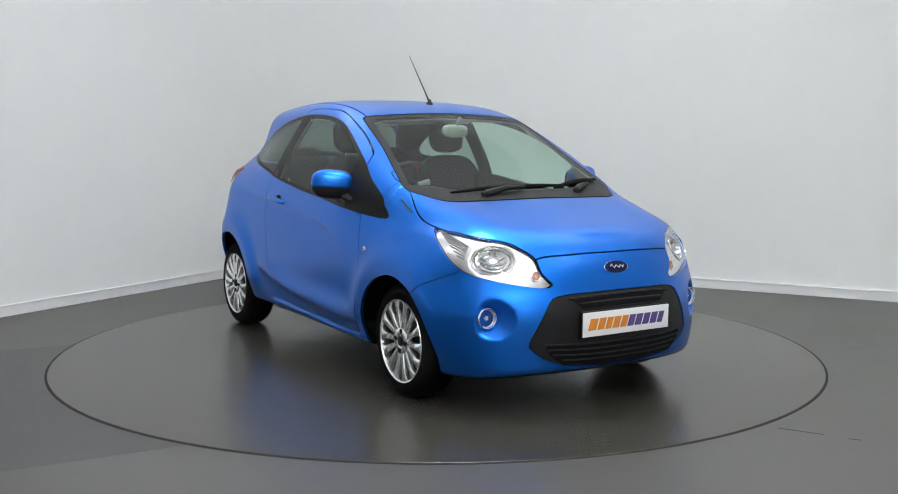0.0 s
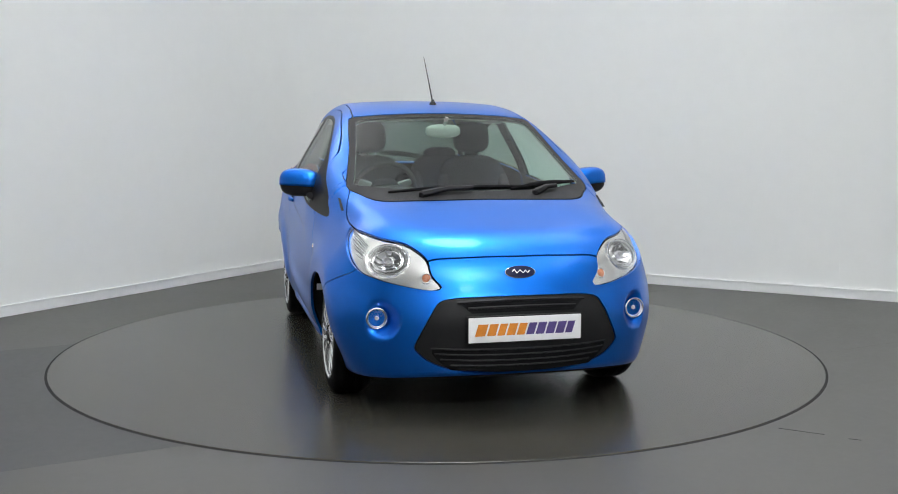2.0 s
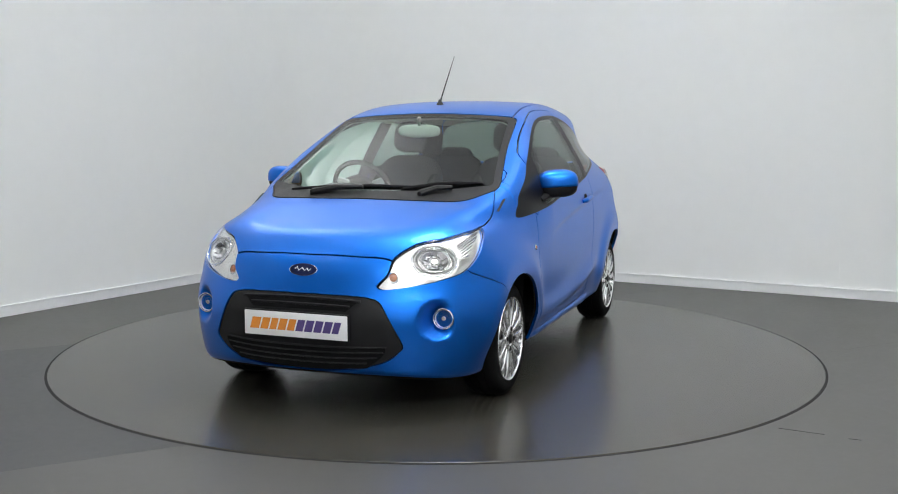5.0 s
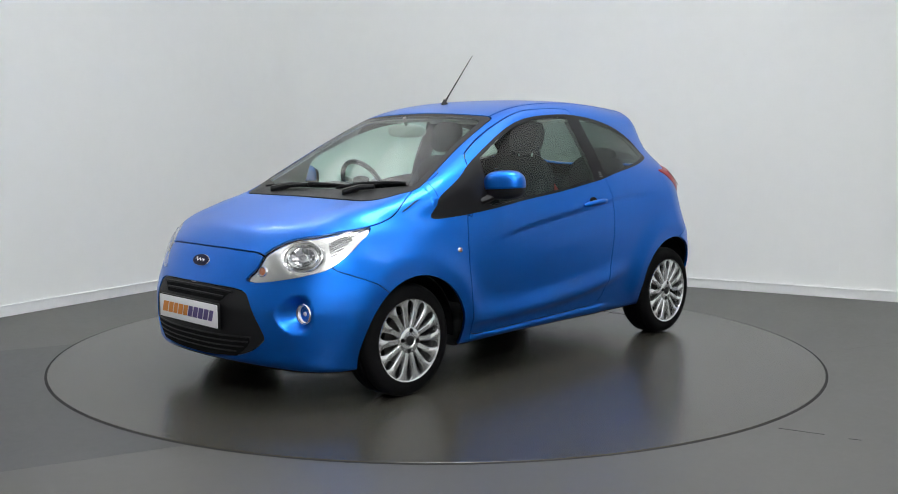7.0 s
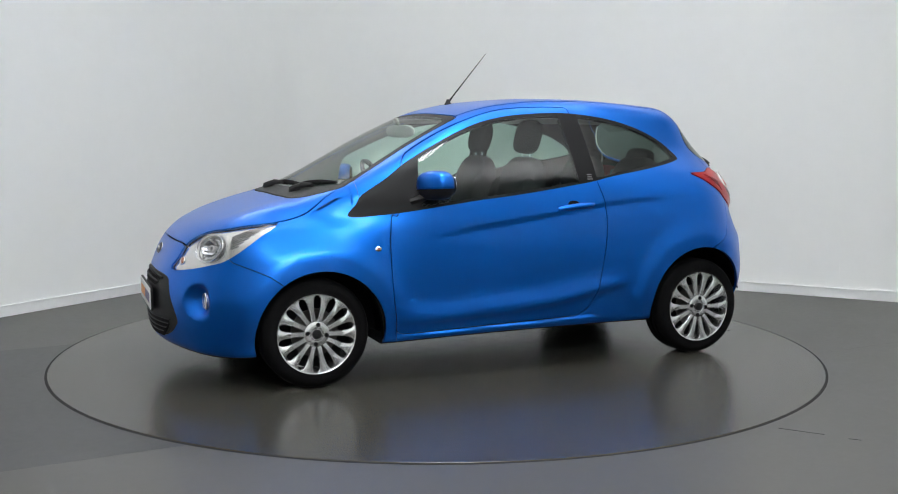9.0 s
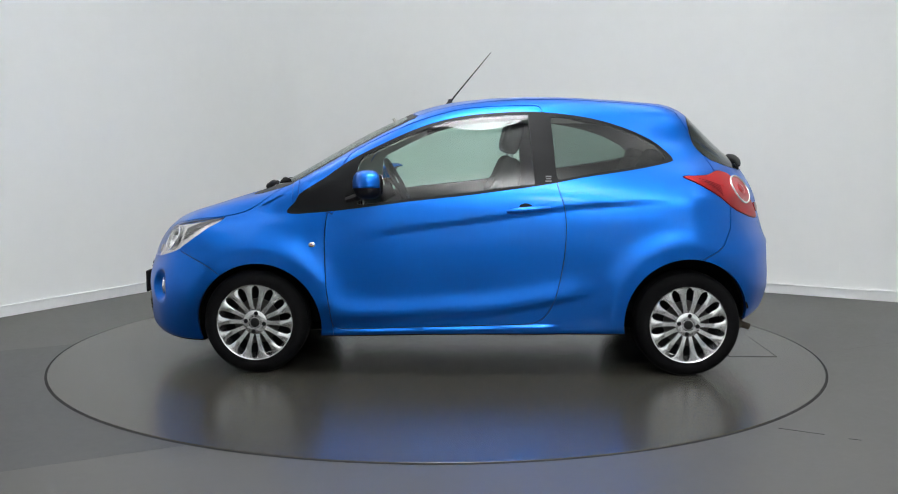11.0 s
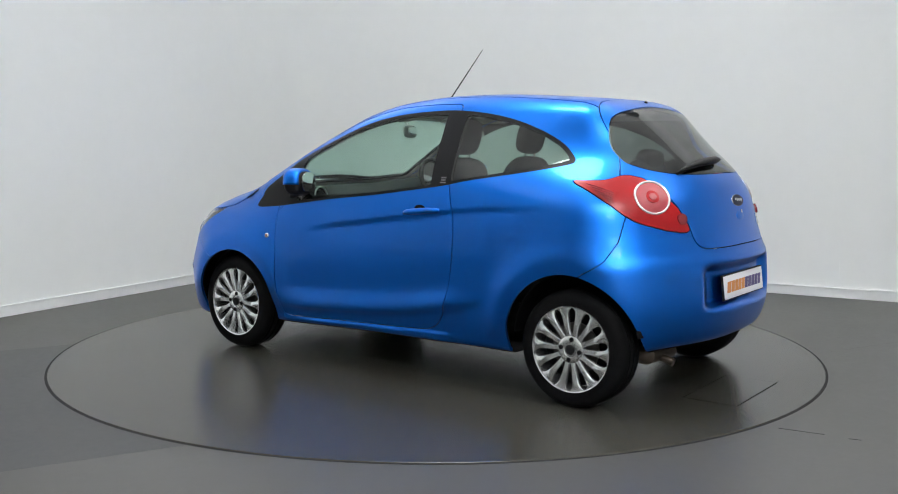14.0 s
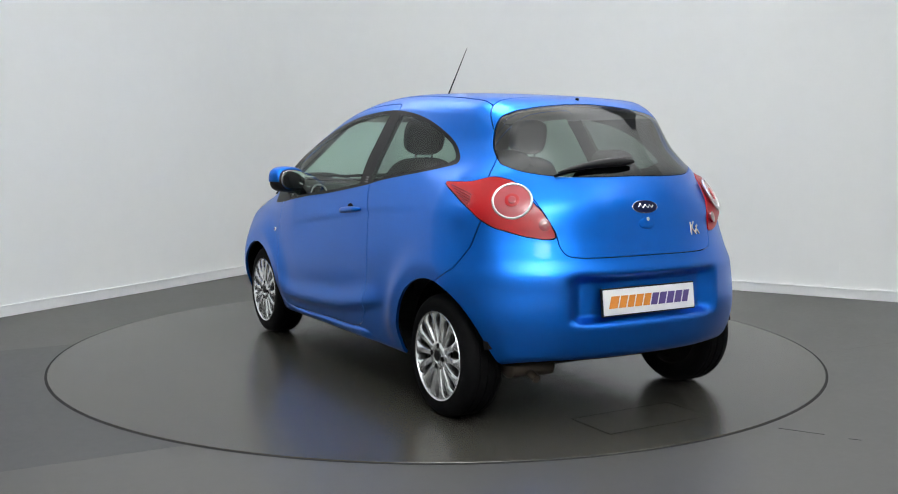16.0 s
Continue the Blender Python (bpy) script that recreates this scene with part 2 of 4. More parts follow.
turntable = tagged(part("turntable", lathe([(GROOVE_R - 0.004, -0.0035), (GROOVE_R - 0.004, -0.001), (GROOVE_R - 0.006, 0.0)], 160), DISC, None, sharp=20),
                   "flush round grey vinyl turntable disc in the floor", "turntable")
edge = bmesh.new()
rect = ((-1.505, -0.285), (-1.775, -0.285), (-1.775, 0.285), (-1.505, 0.285))
for (x0, y0), (x1, y1) in zip(rect, rect[1:] + rect[:1]):
    d = Vector((x1 - x0, y1 - y0)).normalized() * 0.003
    n = Vector((-d.y, d.x))
    edge.faces.new([edge.verts.new((x, y, 0.0012)) for x, y in ((x0 - d.x + n.x, y0 - d.y + n.y), (x1 + d.x + n.x, y1 + d.y + n.y), (x1 + d.x - n.x, y1 + d.y - n.y), (x0 - d.x - n.x, y0 - d.y - n.y))])
hatch_gap = part("hatch_gap", edge, GROOVE, turntable, "dark gap round the hatch")
hatch_gap.matrix_basis = pose(-0.2017, -0.013, 0)
hatch = part("access_hatch", box((0.266, 0.566, 0.0025), (-1.64, 0, 0.0005)), DISC, turntable, "rectangular vinyl-covered access hatch", smooth=False)
hatch.matrix_basis = pose(-0.2017, -0.013, 0)

# unseen dishes and wires, added as bodies for the uplights
for x, y, wide, watts in ADDED_LAMPS:
    dish = thing("added_uplight_dish", "unseen white dish added under the ceiling to hold a fill lamp", "light", "ceiling uplights")
    dish.matrix_basis = pose(x, y, HANG)
    r = wide / 2
    part("dish", lathe([(r + 0.03, 0.02), (r + 0.035, 0.0), (r * 0.8, -0.07), (0.02, -0.10), (0.02, -0.092), (r * 0.78, -0.06), (r + 0.02, 0.0)], 40, closed=True), SKIRT, dish)
    for k in range(3):
        a = 2 * math.pi * k / 3
        part("wire", tube([((r + 0.03) * math.cos(a), (r + 0.03) * math.sin(a), 0), (0.05 * math.cos(a), 0.05 * math.sin(a), CEILING - HANG)], 0.004, 6), BRAKE, dish)
# ---- body form ----
def curve(*knots):
    """A smooth curve through (u, v) knots, flat beyond its ends' slopes."""
    u, v = np.array(knots, float).T
    d = np.diff(v) / np.diff(u)
    m = np.empty(len(u))
    m[0], m[-1] = d[0], d[-1]
    w = np.diff(u)
    m[1:-1] = (d[:-1] * w[1:] + d[1:] * w[:-1]) / (w[1:] + w[:-1])

    def value(q):
        q = np.clip(q, u[0], u[-1])
        i = np.clip(np.searchsorted(u, q) - 1, 0, len(u) - 2)
        h = w[i]
        s = (q - u[i]) / h
        return ((1 + 2 * s) * (1 - s) ** 2 * v[i] + s * (1 - s) ** 2 * h * m[i]
                + s * s * (3 - 2 * s) * v[i + 1] + s * s * (s - 1) * h * m[i + 1])
    return value


def ease(a, b, q):
    s = np.clip((q - a) / (b - a), 0, 1)
    return s * s * (3 - 2 * s)


def smooth_max(a, b, k):
    h = np.maximum(k - np.abs(a - b), 0) / k
    return np.maximum(a, b) + h * h * k / 4


# profile along the middle of the car: bonnet, windscreen, roof
TOP = curve((-1.9, 1.36), (-1.3, 1.432), (-1.064, 1.458), (-0.8, 1.479), (-0.4, 1.496), (-0.09, 1.487), (0.152, 1.457),
            (0.286, 1.423), (0.424, 1.367), (0.598, 1.284), (0.774, 1.186), (0.95, 1.084), (1.1, 1.005), (1.2, 0.965),
            (1.3, 0.935), (1.488, 0.876), (1.6, 0.842), (1.69, 0.812), (1.76, 0.780), (1.82, 0.745), (1.9, 0.68))
CROWN = curve((-1.3, 0.14), (-0.2, 0.13), (0.2, 0.2), (0.5, 0.25), (1.0, 0.17), (1.25, 0.10), (1.45, 0.08), (1.6, 0.12), (1.8, 0.2))
NOSE = curve((0.0, 1.70), (0.12, 1.79), (0.16, 1.835), (0.21, 1.865), (0.28, 1.88), (0.38, 1.888), (0.47, 1.887), (0.53, 1.872),
             (0.584, 1.853), (0.656, 1.834), (0.73, 1.815), (0.8, 1.79), (1.0, 1.72), (1.6, 1.5))
TAIL = curve((0.0, -1.50), (0.2, -1.59), (0.29, -1.655), (0.34, -1.685), (0.42, -1.712), (0.60, -1.720), (0.68, -1.715), (0.735, -1.692),
             (0.80, -1.672), (1.0, -1.615), (1.08, -1.565), (1.233, -1.40), (1.376, -1.245), (1.44, -1.175), (1.5, -1.11), (1.6, -1.0))
TAIL_BOW = curve((0.2, 0.5), (0.6, 0.56), (0.8, 0.64), (0.95, 0.72), (1.08, 0.88), (1.2, 0.85), (1.38, 0.55), (1.5, 0.35))
SIDE = curve((0.0, 0.73), (0.2, 0.768), (0.3, 0.787), (0.45, 0.802), (0.6, 0.812), (0.75, 0.815), (0.85, 0.812), (0.92, 0.803), (1.0, 0.783),
             (1.134, 0.728), (1.245, 0.664), (1.355, 0.597), (1.45, 0.535), (1.6, 0.43))
TAPER_BACK = curve((0.2, 0.03), (0.6, 0.022), (0.85, 0.028), (0.95, 0.045), (1.06, 0.095), (1.15, 0.17), (1.4, 0.10))
TAPER_FRONT = curve((0.2, 0.035), (0.48, 0.018), (0.6, 0.03), (0.7, 0.06), (0.8, 0.13), (0.87, 0.21), (1.0, 0.21), (1.2, 0.12))
UNDER = curve((-1.8, 0.30), (-1.45, 0.27), (-1.3, 0.21), (-0.8, 0.215), (0.8, 0.195), (1.3, 0.17), (1.6, 0.165), (1.9, 0.21))
CREASE = curve((-1.15, 0.947), (-0.865, 0.927), (-0.515, 0.903), (-0.279, 0.869), (0.018, 0.83), (0.319, 0.789), (0.7, 0.715))
SILL_LINE = curve((-0.7, 0.475), (-0.433, 0.421), (-0.134, 0.370), (0.168, 0.344), (0.504, 0.326), (0.8, 0.33))
ARCH = ((1.125, 0.268, 0.333), (-1.142, 0.302, 0.332))


def side_width(x, z):
    w = SIDE(z) - TAPER_BACK(z) * np.maximum(-x - 0.3, 0) ** 2 - TAPER_FRONT(z) * np.maximum(x - 0.5, 0) ** 1.5
    for ax, az, ar in ARCH:
        r = np.hypot(x - ax, (z - az) * 0.96)
        w = w + 0.027 * np.exp(-(np.maximum(r - ar - 0.045, 0) / 0.085) ** 2) * ease(0.2, 0.4, z)
    w = w + 0.021 * np.exp(-((x + 1.34) / 0.40) ** 2 - ((z - 0.96) / 0.17) ** 2)
    d = z - CREASE(x)
    w = w - 0.0105 * np.exp(np.minimum(d, 0) / 0.10) * ease(0.014, -0.026, d) * ease(0.62, 0.2, x) * ease(-1.12, -0.7, x)
    d = z - SILL_LINE(x)
    w = w + 0.020 * np.exp(-(np.maximum(d, 0) / 0.07) ** 2) * np.exp(-(np.minimum(d, 0) / 0.030) ** 2) * ease(0.8, 0.6, x) * ease(-0.72, -0.4, x)
    rocker = 0.259 - 0.032 * (x - 0.2)
    w = w + 0.011 * ease(rocker + 0.004, rocker - 0.014, z) * ease(0.80, 0.70, x) * ease(-0.50, -0.36, x)
    return w


def body(x, y, z):
    """Below zero inside the body shell."""
    y = np.abs(y)
    side = (y - side_width(x, z)) * 0.93
    slope = (TOP(x + 0.01) - TOP(x - 0.01)) / 0.02
    ridge = 0.004 * np.exp(-((y - 0.48 - 0.10 * (1.3 - x)) / 0.07) ** 2) * ease(1.02, 1.15, x) * ease(1.66, 1.45, x)
    top = (z - TOP(x) + CROWN(x) * y ** 2.5 - ridge) / np.sqrt(1 + slope ** 2)
    bow = 0.60 * y ** 2.5
    face = NOSE(z) - bow
    fog = np.maximum(face - 1.664, 0) * ease(0.098, 0.046, np.hypot(y - 0.622, z - 0.455))
    nose = (x - face + fog) * 0.9
    slope = (TAIL(z + 0.01) - TAIL(z - 0.01)) / 0.02
    plate = 0.060 * ease(0.45, 0.33, y) * ease(0.45, 0.50, z) * ease(0.69, 0.63, z)
    tail = (TAIL(z) + TAIL_BOW(z) * y ** 2.5 + plate - x) / np.sqrt(1 + slope ** 2)
    under = UNDER(x) - z
    f = smooth_max(side, top, np.where(x > 0.95, 0.09, 0.075))
    f = smooth_max(f, nose, 0.15)
    f = smooth_max(f, tail, 0.14 - 0.07 * ease(0.85, 1.1, z))
    return smooth_max(f, under, 0.04)


def slope_of(p, e=0.003):
    g = np.stack([body(*(p + d).T) - body(*(p - d).T) for d in np.eye(3) * e], 1)
    return g / np.maximum(np.linalg.norm(g, axis=1, keepdims=True), 1e-9)


def settle(p, level=0.0, steps=4):
    """Moves points onto the body's surface."""
    for _ in range(steps):
        g = np.stack([body(*(p + d).T) - body(*(p - d).T) for d in np.eye(3) * 0.003], 1) / 0.006
        p = p - np.clip((body(*p.T) - level), -0.03, 0.03)[:, None] * g / np.maximum((g * g).sum(1, keepdims=True), 0.1)
    return p


def skin(h):
    """Triangles that cover the body's surface, about h apart."""
    axes = [np.arange(a, b, h) for a, b in ((-1.84, 1.98), (-0.92 + h / 2, 0.93), (0.1, 1.6))]
    f = body(*np.meshgrid(*axes, indexing="ij"))
    inside = f < 0
    n = np.array(f.shape)
    total = np.zeros(n - 1, int)
    for i in (0, 1):
        for j in (0, 1):
            for k in (0, 1):
                total += inside[i:n[0] - 1 + i, j:n[1] - 1 + j, k:n[2] - 1 + k]
    cell = (total > 0) & (total < 8)
    index = np.full(cell.shape, -1)
    index[cell] = np.arange(cell.sum())
    verts = np.stack([axes[a][w] for a, w in enumerate(np.nonzero(cell))], 1) + h / 2
    tris = []
    for a in range(3):
        lo = [slice(1, -1)] * 3
        hi = list(lo)
        lo[a], hi[a] = slice(0, -1), slice(1, None)
        s, e = inside[tuple(lo)], inside[tuple(hi)]
        for flip in (False, True):
            w = np.array(np.nonzero((s & ~e) if not flip else (~s & e)))
            b, c = (a + 1) % 3, (a + 2) % 3
            w[b] += 1
            w[c] += 1
            q = []
            for db, dc in ((-1, -1), (0, -1), (0, 0), (-1, 0)):
                t = w.copy()
                t[b] += db
                t[c] += dc
                q.append(index[tuple(t)])
            q = np.array(q).T
            if flip:
                q = q[:, ::-1]
            tris += [q[:, [0, 1, 2]], q[:, [0, 2, 3]]]
    return settle(verts, steps=6), np.concatenate(tris)


# ---------------------------------------------------------------- cutting panels out of the skin
def loop(*points, smooth=6):
    """The signed distance to a closed outline in a plane, below zero inside."""
    p = np.array(points, float)
    if smooth > 1:
        a, b, c, d = np.roll(p, 1, 0), p, np.roll(p, -1, 0), np.roll(p, -2, 0)
        rows = []
        for s in np.arange(smooth) / smooth:
            rows.append(0.5 * (2 * b + (c - a) * s + (2 * a - 5 * b + 4 * c - d) * s ** 2 + (3 * b - a - 3 * c + d) * s ** 3))
        p = np.stack(rows, 1).reshape(-1, 2)
    q = np.roll(p, -1, 0)

    def value(u, v):
        out = np.full(len(u), 0.5)
        near = np.nonzero((u > p[:, 0].min() - 0.06) & (u < p[:, 0].max() + 0.06) & (v > p[:, 1].min() - 0.06) & (v < p[:, 1].max() + 0.06))[0]
        if not len(near):
            return out
        x, y = u[near][:, None], v[near][:, None]
        e = q - p
        t = np.clip(((x - p[:, 0]) * e[:, 0] + (y - p[:, 1]) * e[:, 1]) / np.maximum((e * e).sum(1), 1e-12), 0, 1)
        dist = np.sqrt(((x - p[:, 0] - t * e[:, 0]) ** 2 + (y - p[:, 1] - t * e[:, 1]) ** 2).min(1))
        cross = ((p[:, 1] > y) != (q[:, 1] > y)) & (x < (q[:, 0] - p[:, 0]) * (y - p[:, 1]) / np.where(e[:, 1] == 0, 1e-12, e[:, 1]) + p[:, 0])
        out[near] = np.where(cross.sum(1) % 2 == 1, -dist, dist)
        return out
    return value


def cut(verts, tris, d):
    """Splits triangles where d changes sign: the verts with new ones, the inner and the outer triangles."""
    neg = d < 0
    k = neg[tris].sum(1)
    inner, outer, mixed = tris[k == 3], tris[k == 0], tris[(k == 1) | (k == 2)]
    if not len(mixed):
        return verts, inner, outer
    s = neg[mixed]
    lone = np.where(s.sum(1) == 1, s.argmax(1), (~s).argmax(1))
    r = np.arange(len(mixed))
    a, b, c = mixed[r, lone], mixed[r, (lone + 1) % 3], mixed[r, (lone + 2) % 3]
    pairs = np.sort(np.concatenate([np.stack([a, b], 1), np.stack([a, c], 1)]), 1)
    unique, back = np.unique(pairs, axis=0, return_inverse=True)
    back = back.ravel()
    i, j = unique.T
    t = np.clip(d[i] / (d[i] - d[j]), 0.001, 0.999)[:, None]
    fresh = verts[i] * (1 - t) + verts[j] * t
    n = len(verts)
    ab, ac = n + back[:len(a)], n + back[len(a):]
    tip = np.stack([a, ab, ac], 1)
    rest = np.concatenate([np.stack([ab, b, c], 1), np.stack([ab, c, ac], 1)])
    tip_in = neg[a]
    both = np.concatenate([tip_in, tip_in])
    return np.concatenate([verts, fresh]), np.concatenate([inner, tip[tip_in], rest[~both]]), np.concatenate([outer, tip[~tip_in], rest[both]])


def compact(verts, tris):
    used, back = np.unique(tris, return_inverse=True)
    return verts[used], back.reshape(-1, 3)


def panel(name, verts, tris, mat, parent, label="", depth=0.014, level=0.0, grow=None):
    """A sheet of the skin with its edges turned inwards by depth."""
    v, t = compact(verts, tris)
    n = slope_of(v)
    if level:
        v = v + n * level
    if grow is not None:
        v = v + n * grow(*v.T)[:, None]
    e = np.concatenate([t[:, [0, 1]], t[:, [1, 2]], t[:, [2, 0]]])
    key = np.sort(e, 1)
    _, first, count = np.unique(key, axis=0, return_index=True, return_counts=True)
    rim = e[first[count == 1]]
    faces, allv, alln = t.tolist(), v, n
    if depth and len(rim):
        m = len(v)
        a, b = rim.T
        side = np.cross(v[b] - v[a], n[a])
        side /= np.maximum(np.linalg.norm(side, axis=1, keepdims=True), 1e-9)
        allv = np.concatenate([v, v[a], v[b], v[a] - n[a] * depth, v[b] - n[b] * depth])
        alln = np.concatenate([n, side, side, side, side])
        k = len(rim)
        base = m + np.arange(k)
        faces += np.stack([base, base + 2 * k, base + 3 * k, base + k], 1).tolist()
    return link_mesh(name, allv, faces, mat, parent, label, normals=alln)


class Skin:
    """The body's skin, from which panels are taken one after another."""

    def __init__(self, h):
        self.verts, self.left = skin(h)

    def take(self, d_of, gap=0.0022):
        v, inside, rest = cut(self.verts, self.left, d_of(*self.verts.T) + gap)
        if gap:
            v, _, rest = cut(v, rest, d_of(*v.T) - gap)
        self.verts, self.left = v, rest
        return inside

    def halves(self, tris):
        y = self.verts[tris].mean(1)[:, 1]
        return tris[y > 0], tris[y < 0]


def build_body(car):
    s = Skin(0.0138)
    # underside and wheel openings
    bottom = s.take(lambda x, y, z: np.maximum(z - UNDER(x) - 0.012, z - 0.34), 0)
    for ax, az, ar in ARCH:
        opening = lambda x, y, z: np.maximum(np.hypot(x - ax, z - az) - ar, 0.5 - np.abs(y))
        s.take(opening, 0)
        s.verts, _, bottom = cut(s.verts, bottom, opening(*s.verts.T))
    panel("underbody", s.verts, bottom, CAVITY, car, "black underside", depth=0)

    # side glass in its black surround
    dlo = loop((0.972, 0.862), (0.93, 0.925), (0.899, 0.970), (0.774, 1.049), (0.675, 1.119), (0.605, 1.160), (0.518, 1.206), (0.34, 1.290), (0.189, 1.345), (0.036, 1.378),
               (-0.117, 1.394), (-0.301, 1.402), (-0.45, 1.394), (-0.6, 1.374), (-0.74, 1.342), (-0.878, 1.293), (-0.985, 1.238), (-1.055, 1.180), (-1.076, 1.150), (-1.05, 1.132),
               (-0.871, 1.097), (-0.573, 1.052), (-0.426, 1.023), (-0.278, 1.001), (0.019, 0.961), (0.319, 0.929), (0.591, 0.893), (0.8, 0.868))
    front_pane = loop((0.585, 1.145), (0.518, 1.188), (0.34, 1.272), (0.189, 1.327), (0.036, 1.360), (-0.117, 1.375), (-0.29, 1.381), (-0.303, 1.36), (-0.325, 1.1), (-0.33, 1.022),
                      (-0.29, 1.018), (0.019, 0.976), (0.319, 0.944), (0.56, 0.912), (0.597, 0.92), (0.60, 1.05), smooth=3)
    rear_pane = loop((-0.435, 1.377), (-0.52, 1.370), (-0.60, 1.356), (-0.74, 1.326), (-0.87, 1.280), (-0.975, 1.226), (-1.035, 1.176), (-1.045, 1.155), (-1.02, 1.144), (-0.871, 1.112), (-0.6, 1.070),
                     (-0.462, 1.042), (-0.452, 1.048), (-0.446, 1.07), (-0.424, 1.36), (-0.427, 1.372), smooth=1)
    guard = lambda y: 0.32 - np.abs(y)
    surround = s.take(lambda x, y, z: np.maximum(dlo(x, z), guard(y)), 0)
    s.verts, front_glass, surround = cut(s.verts, surround, np.maximum(front_pane(s.verts[:, 0], s.verts[:, 2]), guard(s.verts[:, 1])))
    s.verts, rear_glass, surround = cut(s.verts, surround, np.maximum(rear_pane(s.verts[:, 0], s.verts[:, 2]), guard(s.verts[:, 1])))

    # windscreen, cowl, rear window
    screen = loop((0, 1.402), (0.26, 1.396), (0.44, 1.385), (0.522, 1.374), (0.548, 1.34), (0.585, 1.20), (0.627, 1.08), (0.648, 1.010), (0.60, 0.978), (0.52, 0.950), (0.34, 0.950), (0, 0.954),
                  (-0.34, 0.950), (-0.52, 0.950), (-0.60, 0.978), (-0.648, 1.010), (-0.627, 1.08), (-0.585, 1.20), (-0.548, 1.34), (-0.522, 1.374), (-0.44, 1.385), (-0.26, 1.396), smooth=4)
    inner = loop((0, 1.386), (0.26, 1.380), (0.43, 1.369), (0.497, 1.352), (0.515, 1.32), (0.552, 1.20), (0.592, 1.08), (0.610, 1.025), (0.55, 1.015), (0.34, 0.996), (0, 0.990),
                 (-0.34, 0.996), (-0.55, 1.015), (-0.610, 1.025), (-0.592, 1.08), (-0.552, 1.20), (-0.515, 1.32), (-0.497, 1.352), (-0.43, 1.369), (-0.26, 1.380), smooth=4)
    ws = s.take(lambda x, y, z: np.maximum(screen(y, z), 0.15 - x), 0.002)
    s.verts, ws_glass, ws_rim = cut(s.verts, ws, inner(s.verts[:, 1], s.verts[:, 2]))
    back = loop((0, 1.418), (0.2, 1.407), (0.36, 1.386), (0.44, 1.362), (0.478, 1.330), (0.508, 1.26), (0.534, 1.16), (0.530, 1.135), (0.48, 1.110), (0.37, 1.092), (0.18, 1.088), (0, 1.090),
                (-0.18, 1.088), (-0.37, 1.092), (-0.48, 1.110), (-0.530, 1.135), (-0.534, 1.16), (-0.508, 1.26), (-0.478, 1.330), (-0.44, 1.362), (-0.36, 1.386), (-0.2, 1.407), smooth=4)
    rw_glass = s.take(lambda x, y, z: np.maximum(back(y, z), x + 0.9), 0.002)

    # lamps
    head = loop((1.800, 0.592), (1.766, 0.656), (1.722, 0.725), (1.64, 0.782), (1.55, 0.807), (1.455, 0.825), (1.39, 0.830), (1.318, 0.837), (1.36, 0.804), (1.41, 0.777), (1.50, 0.713), (1.583, 0.658), (1.65, 0.633), (1.715, 0.611), smooth=4)
    head_lens = s.take(lambda x, y, z: np.maximum(head(x, z), 0.2 - np.abs(y)), 0.0015)
    tail = loop((-1.112, 1.059), (-1.18, 1.064), (-1.254, 1.068), (-1.313, 1.088), (-1.36, 1.082), (-1.41, 1.058), (-1.51, 0.964), (-1.545, 0.915), (-1.580, 0.832), (-1.53, 0.834), (-1.47, 0.856), (-1.417, 0.878), (-1.36, 0.915), (-1.306, 0.957), (-1.2, 1.018), smooth=4)
    tail_lens = s.take(lambda x, y, z: np.maximum(tail(x, z), 0.25 - np.abs(y)), 0.0018)

    # grille mouth
    mouth = loop((0, 0.564), (0.2, 0.562), (0.30, 0.557), (0.365, 0.543), (0.40, 0.50), (0.44, 0.425), (0.476, 0.345), (0.465, 0.318), (0.42, 0.28), (0.36, 0.255), (0.29, 0.238), (0.15, 0.224), (0, 0.220),
                 (-0.15, 0.224), (-0.29, 0.238), (-0.36, 0.255), (-0.42, 0.28), (-0.465, 0.318), (-0.476, 0.345), (-0.44, 0.425), (-0.40, 0.50), (-0.365, 0.543), (-0.30, 0.557), (-0.2, 0.562), smooth=4)
    grille = s.take(lambda x, y, z: np.maximum(mouth(y, z), 1.5 - x), 0.002)

    # painted panels
    edge = ((1.764, 0.22), (1.74, 0.36), (1.720, 0.450), (1.64, 0.532), (1.56, 0.598), (1.465, 0.650), (1.33, 0.674), (1.24, 0.681), (1.14, 0.676), (1.04, 0.648), (0.98, 0.634), (0.8, 0.60))
    hood = loop((1.774, 0.0), *edge, (0.8, 0.0), *[(x, -y) for x, y in edge[::-1]], smooth=4)
    bonnet = s.take(lambda x, y, z: np.maximum(hood(x, y), 0.6 - z), 0.0026)
    front = loop((1.30, 0.52), (1.385, 0.582), (1.44, 0.606), (1.55, 0.650), (1.62, 0.72), (1.66, 0.90), (2.2, 0.90), (2.2, 0.0), (1.30, 0.0), smooth=1)
    front_bumper = s.take(lambda x, y, z: front(x, z))
    half = ((0.26, 0.748), (0.36, 0.750), (0.408, 0.762), (0.43, 0.80), (0.434, 0.84), (0.455, 0.90), (0.48, 0.966), (0.515, 1.055), (0.560, 1.083), (0.562, 1.12), (0.535, 1.25), (0.492, 1.35), (0.46, 1.395), (0.44, 1.43), (0.44, 1.6))
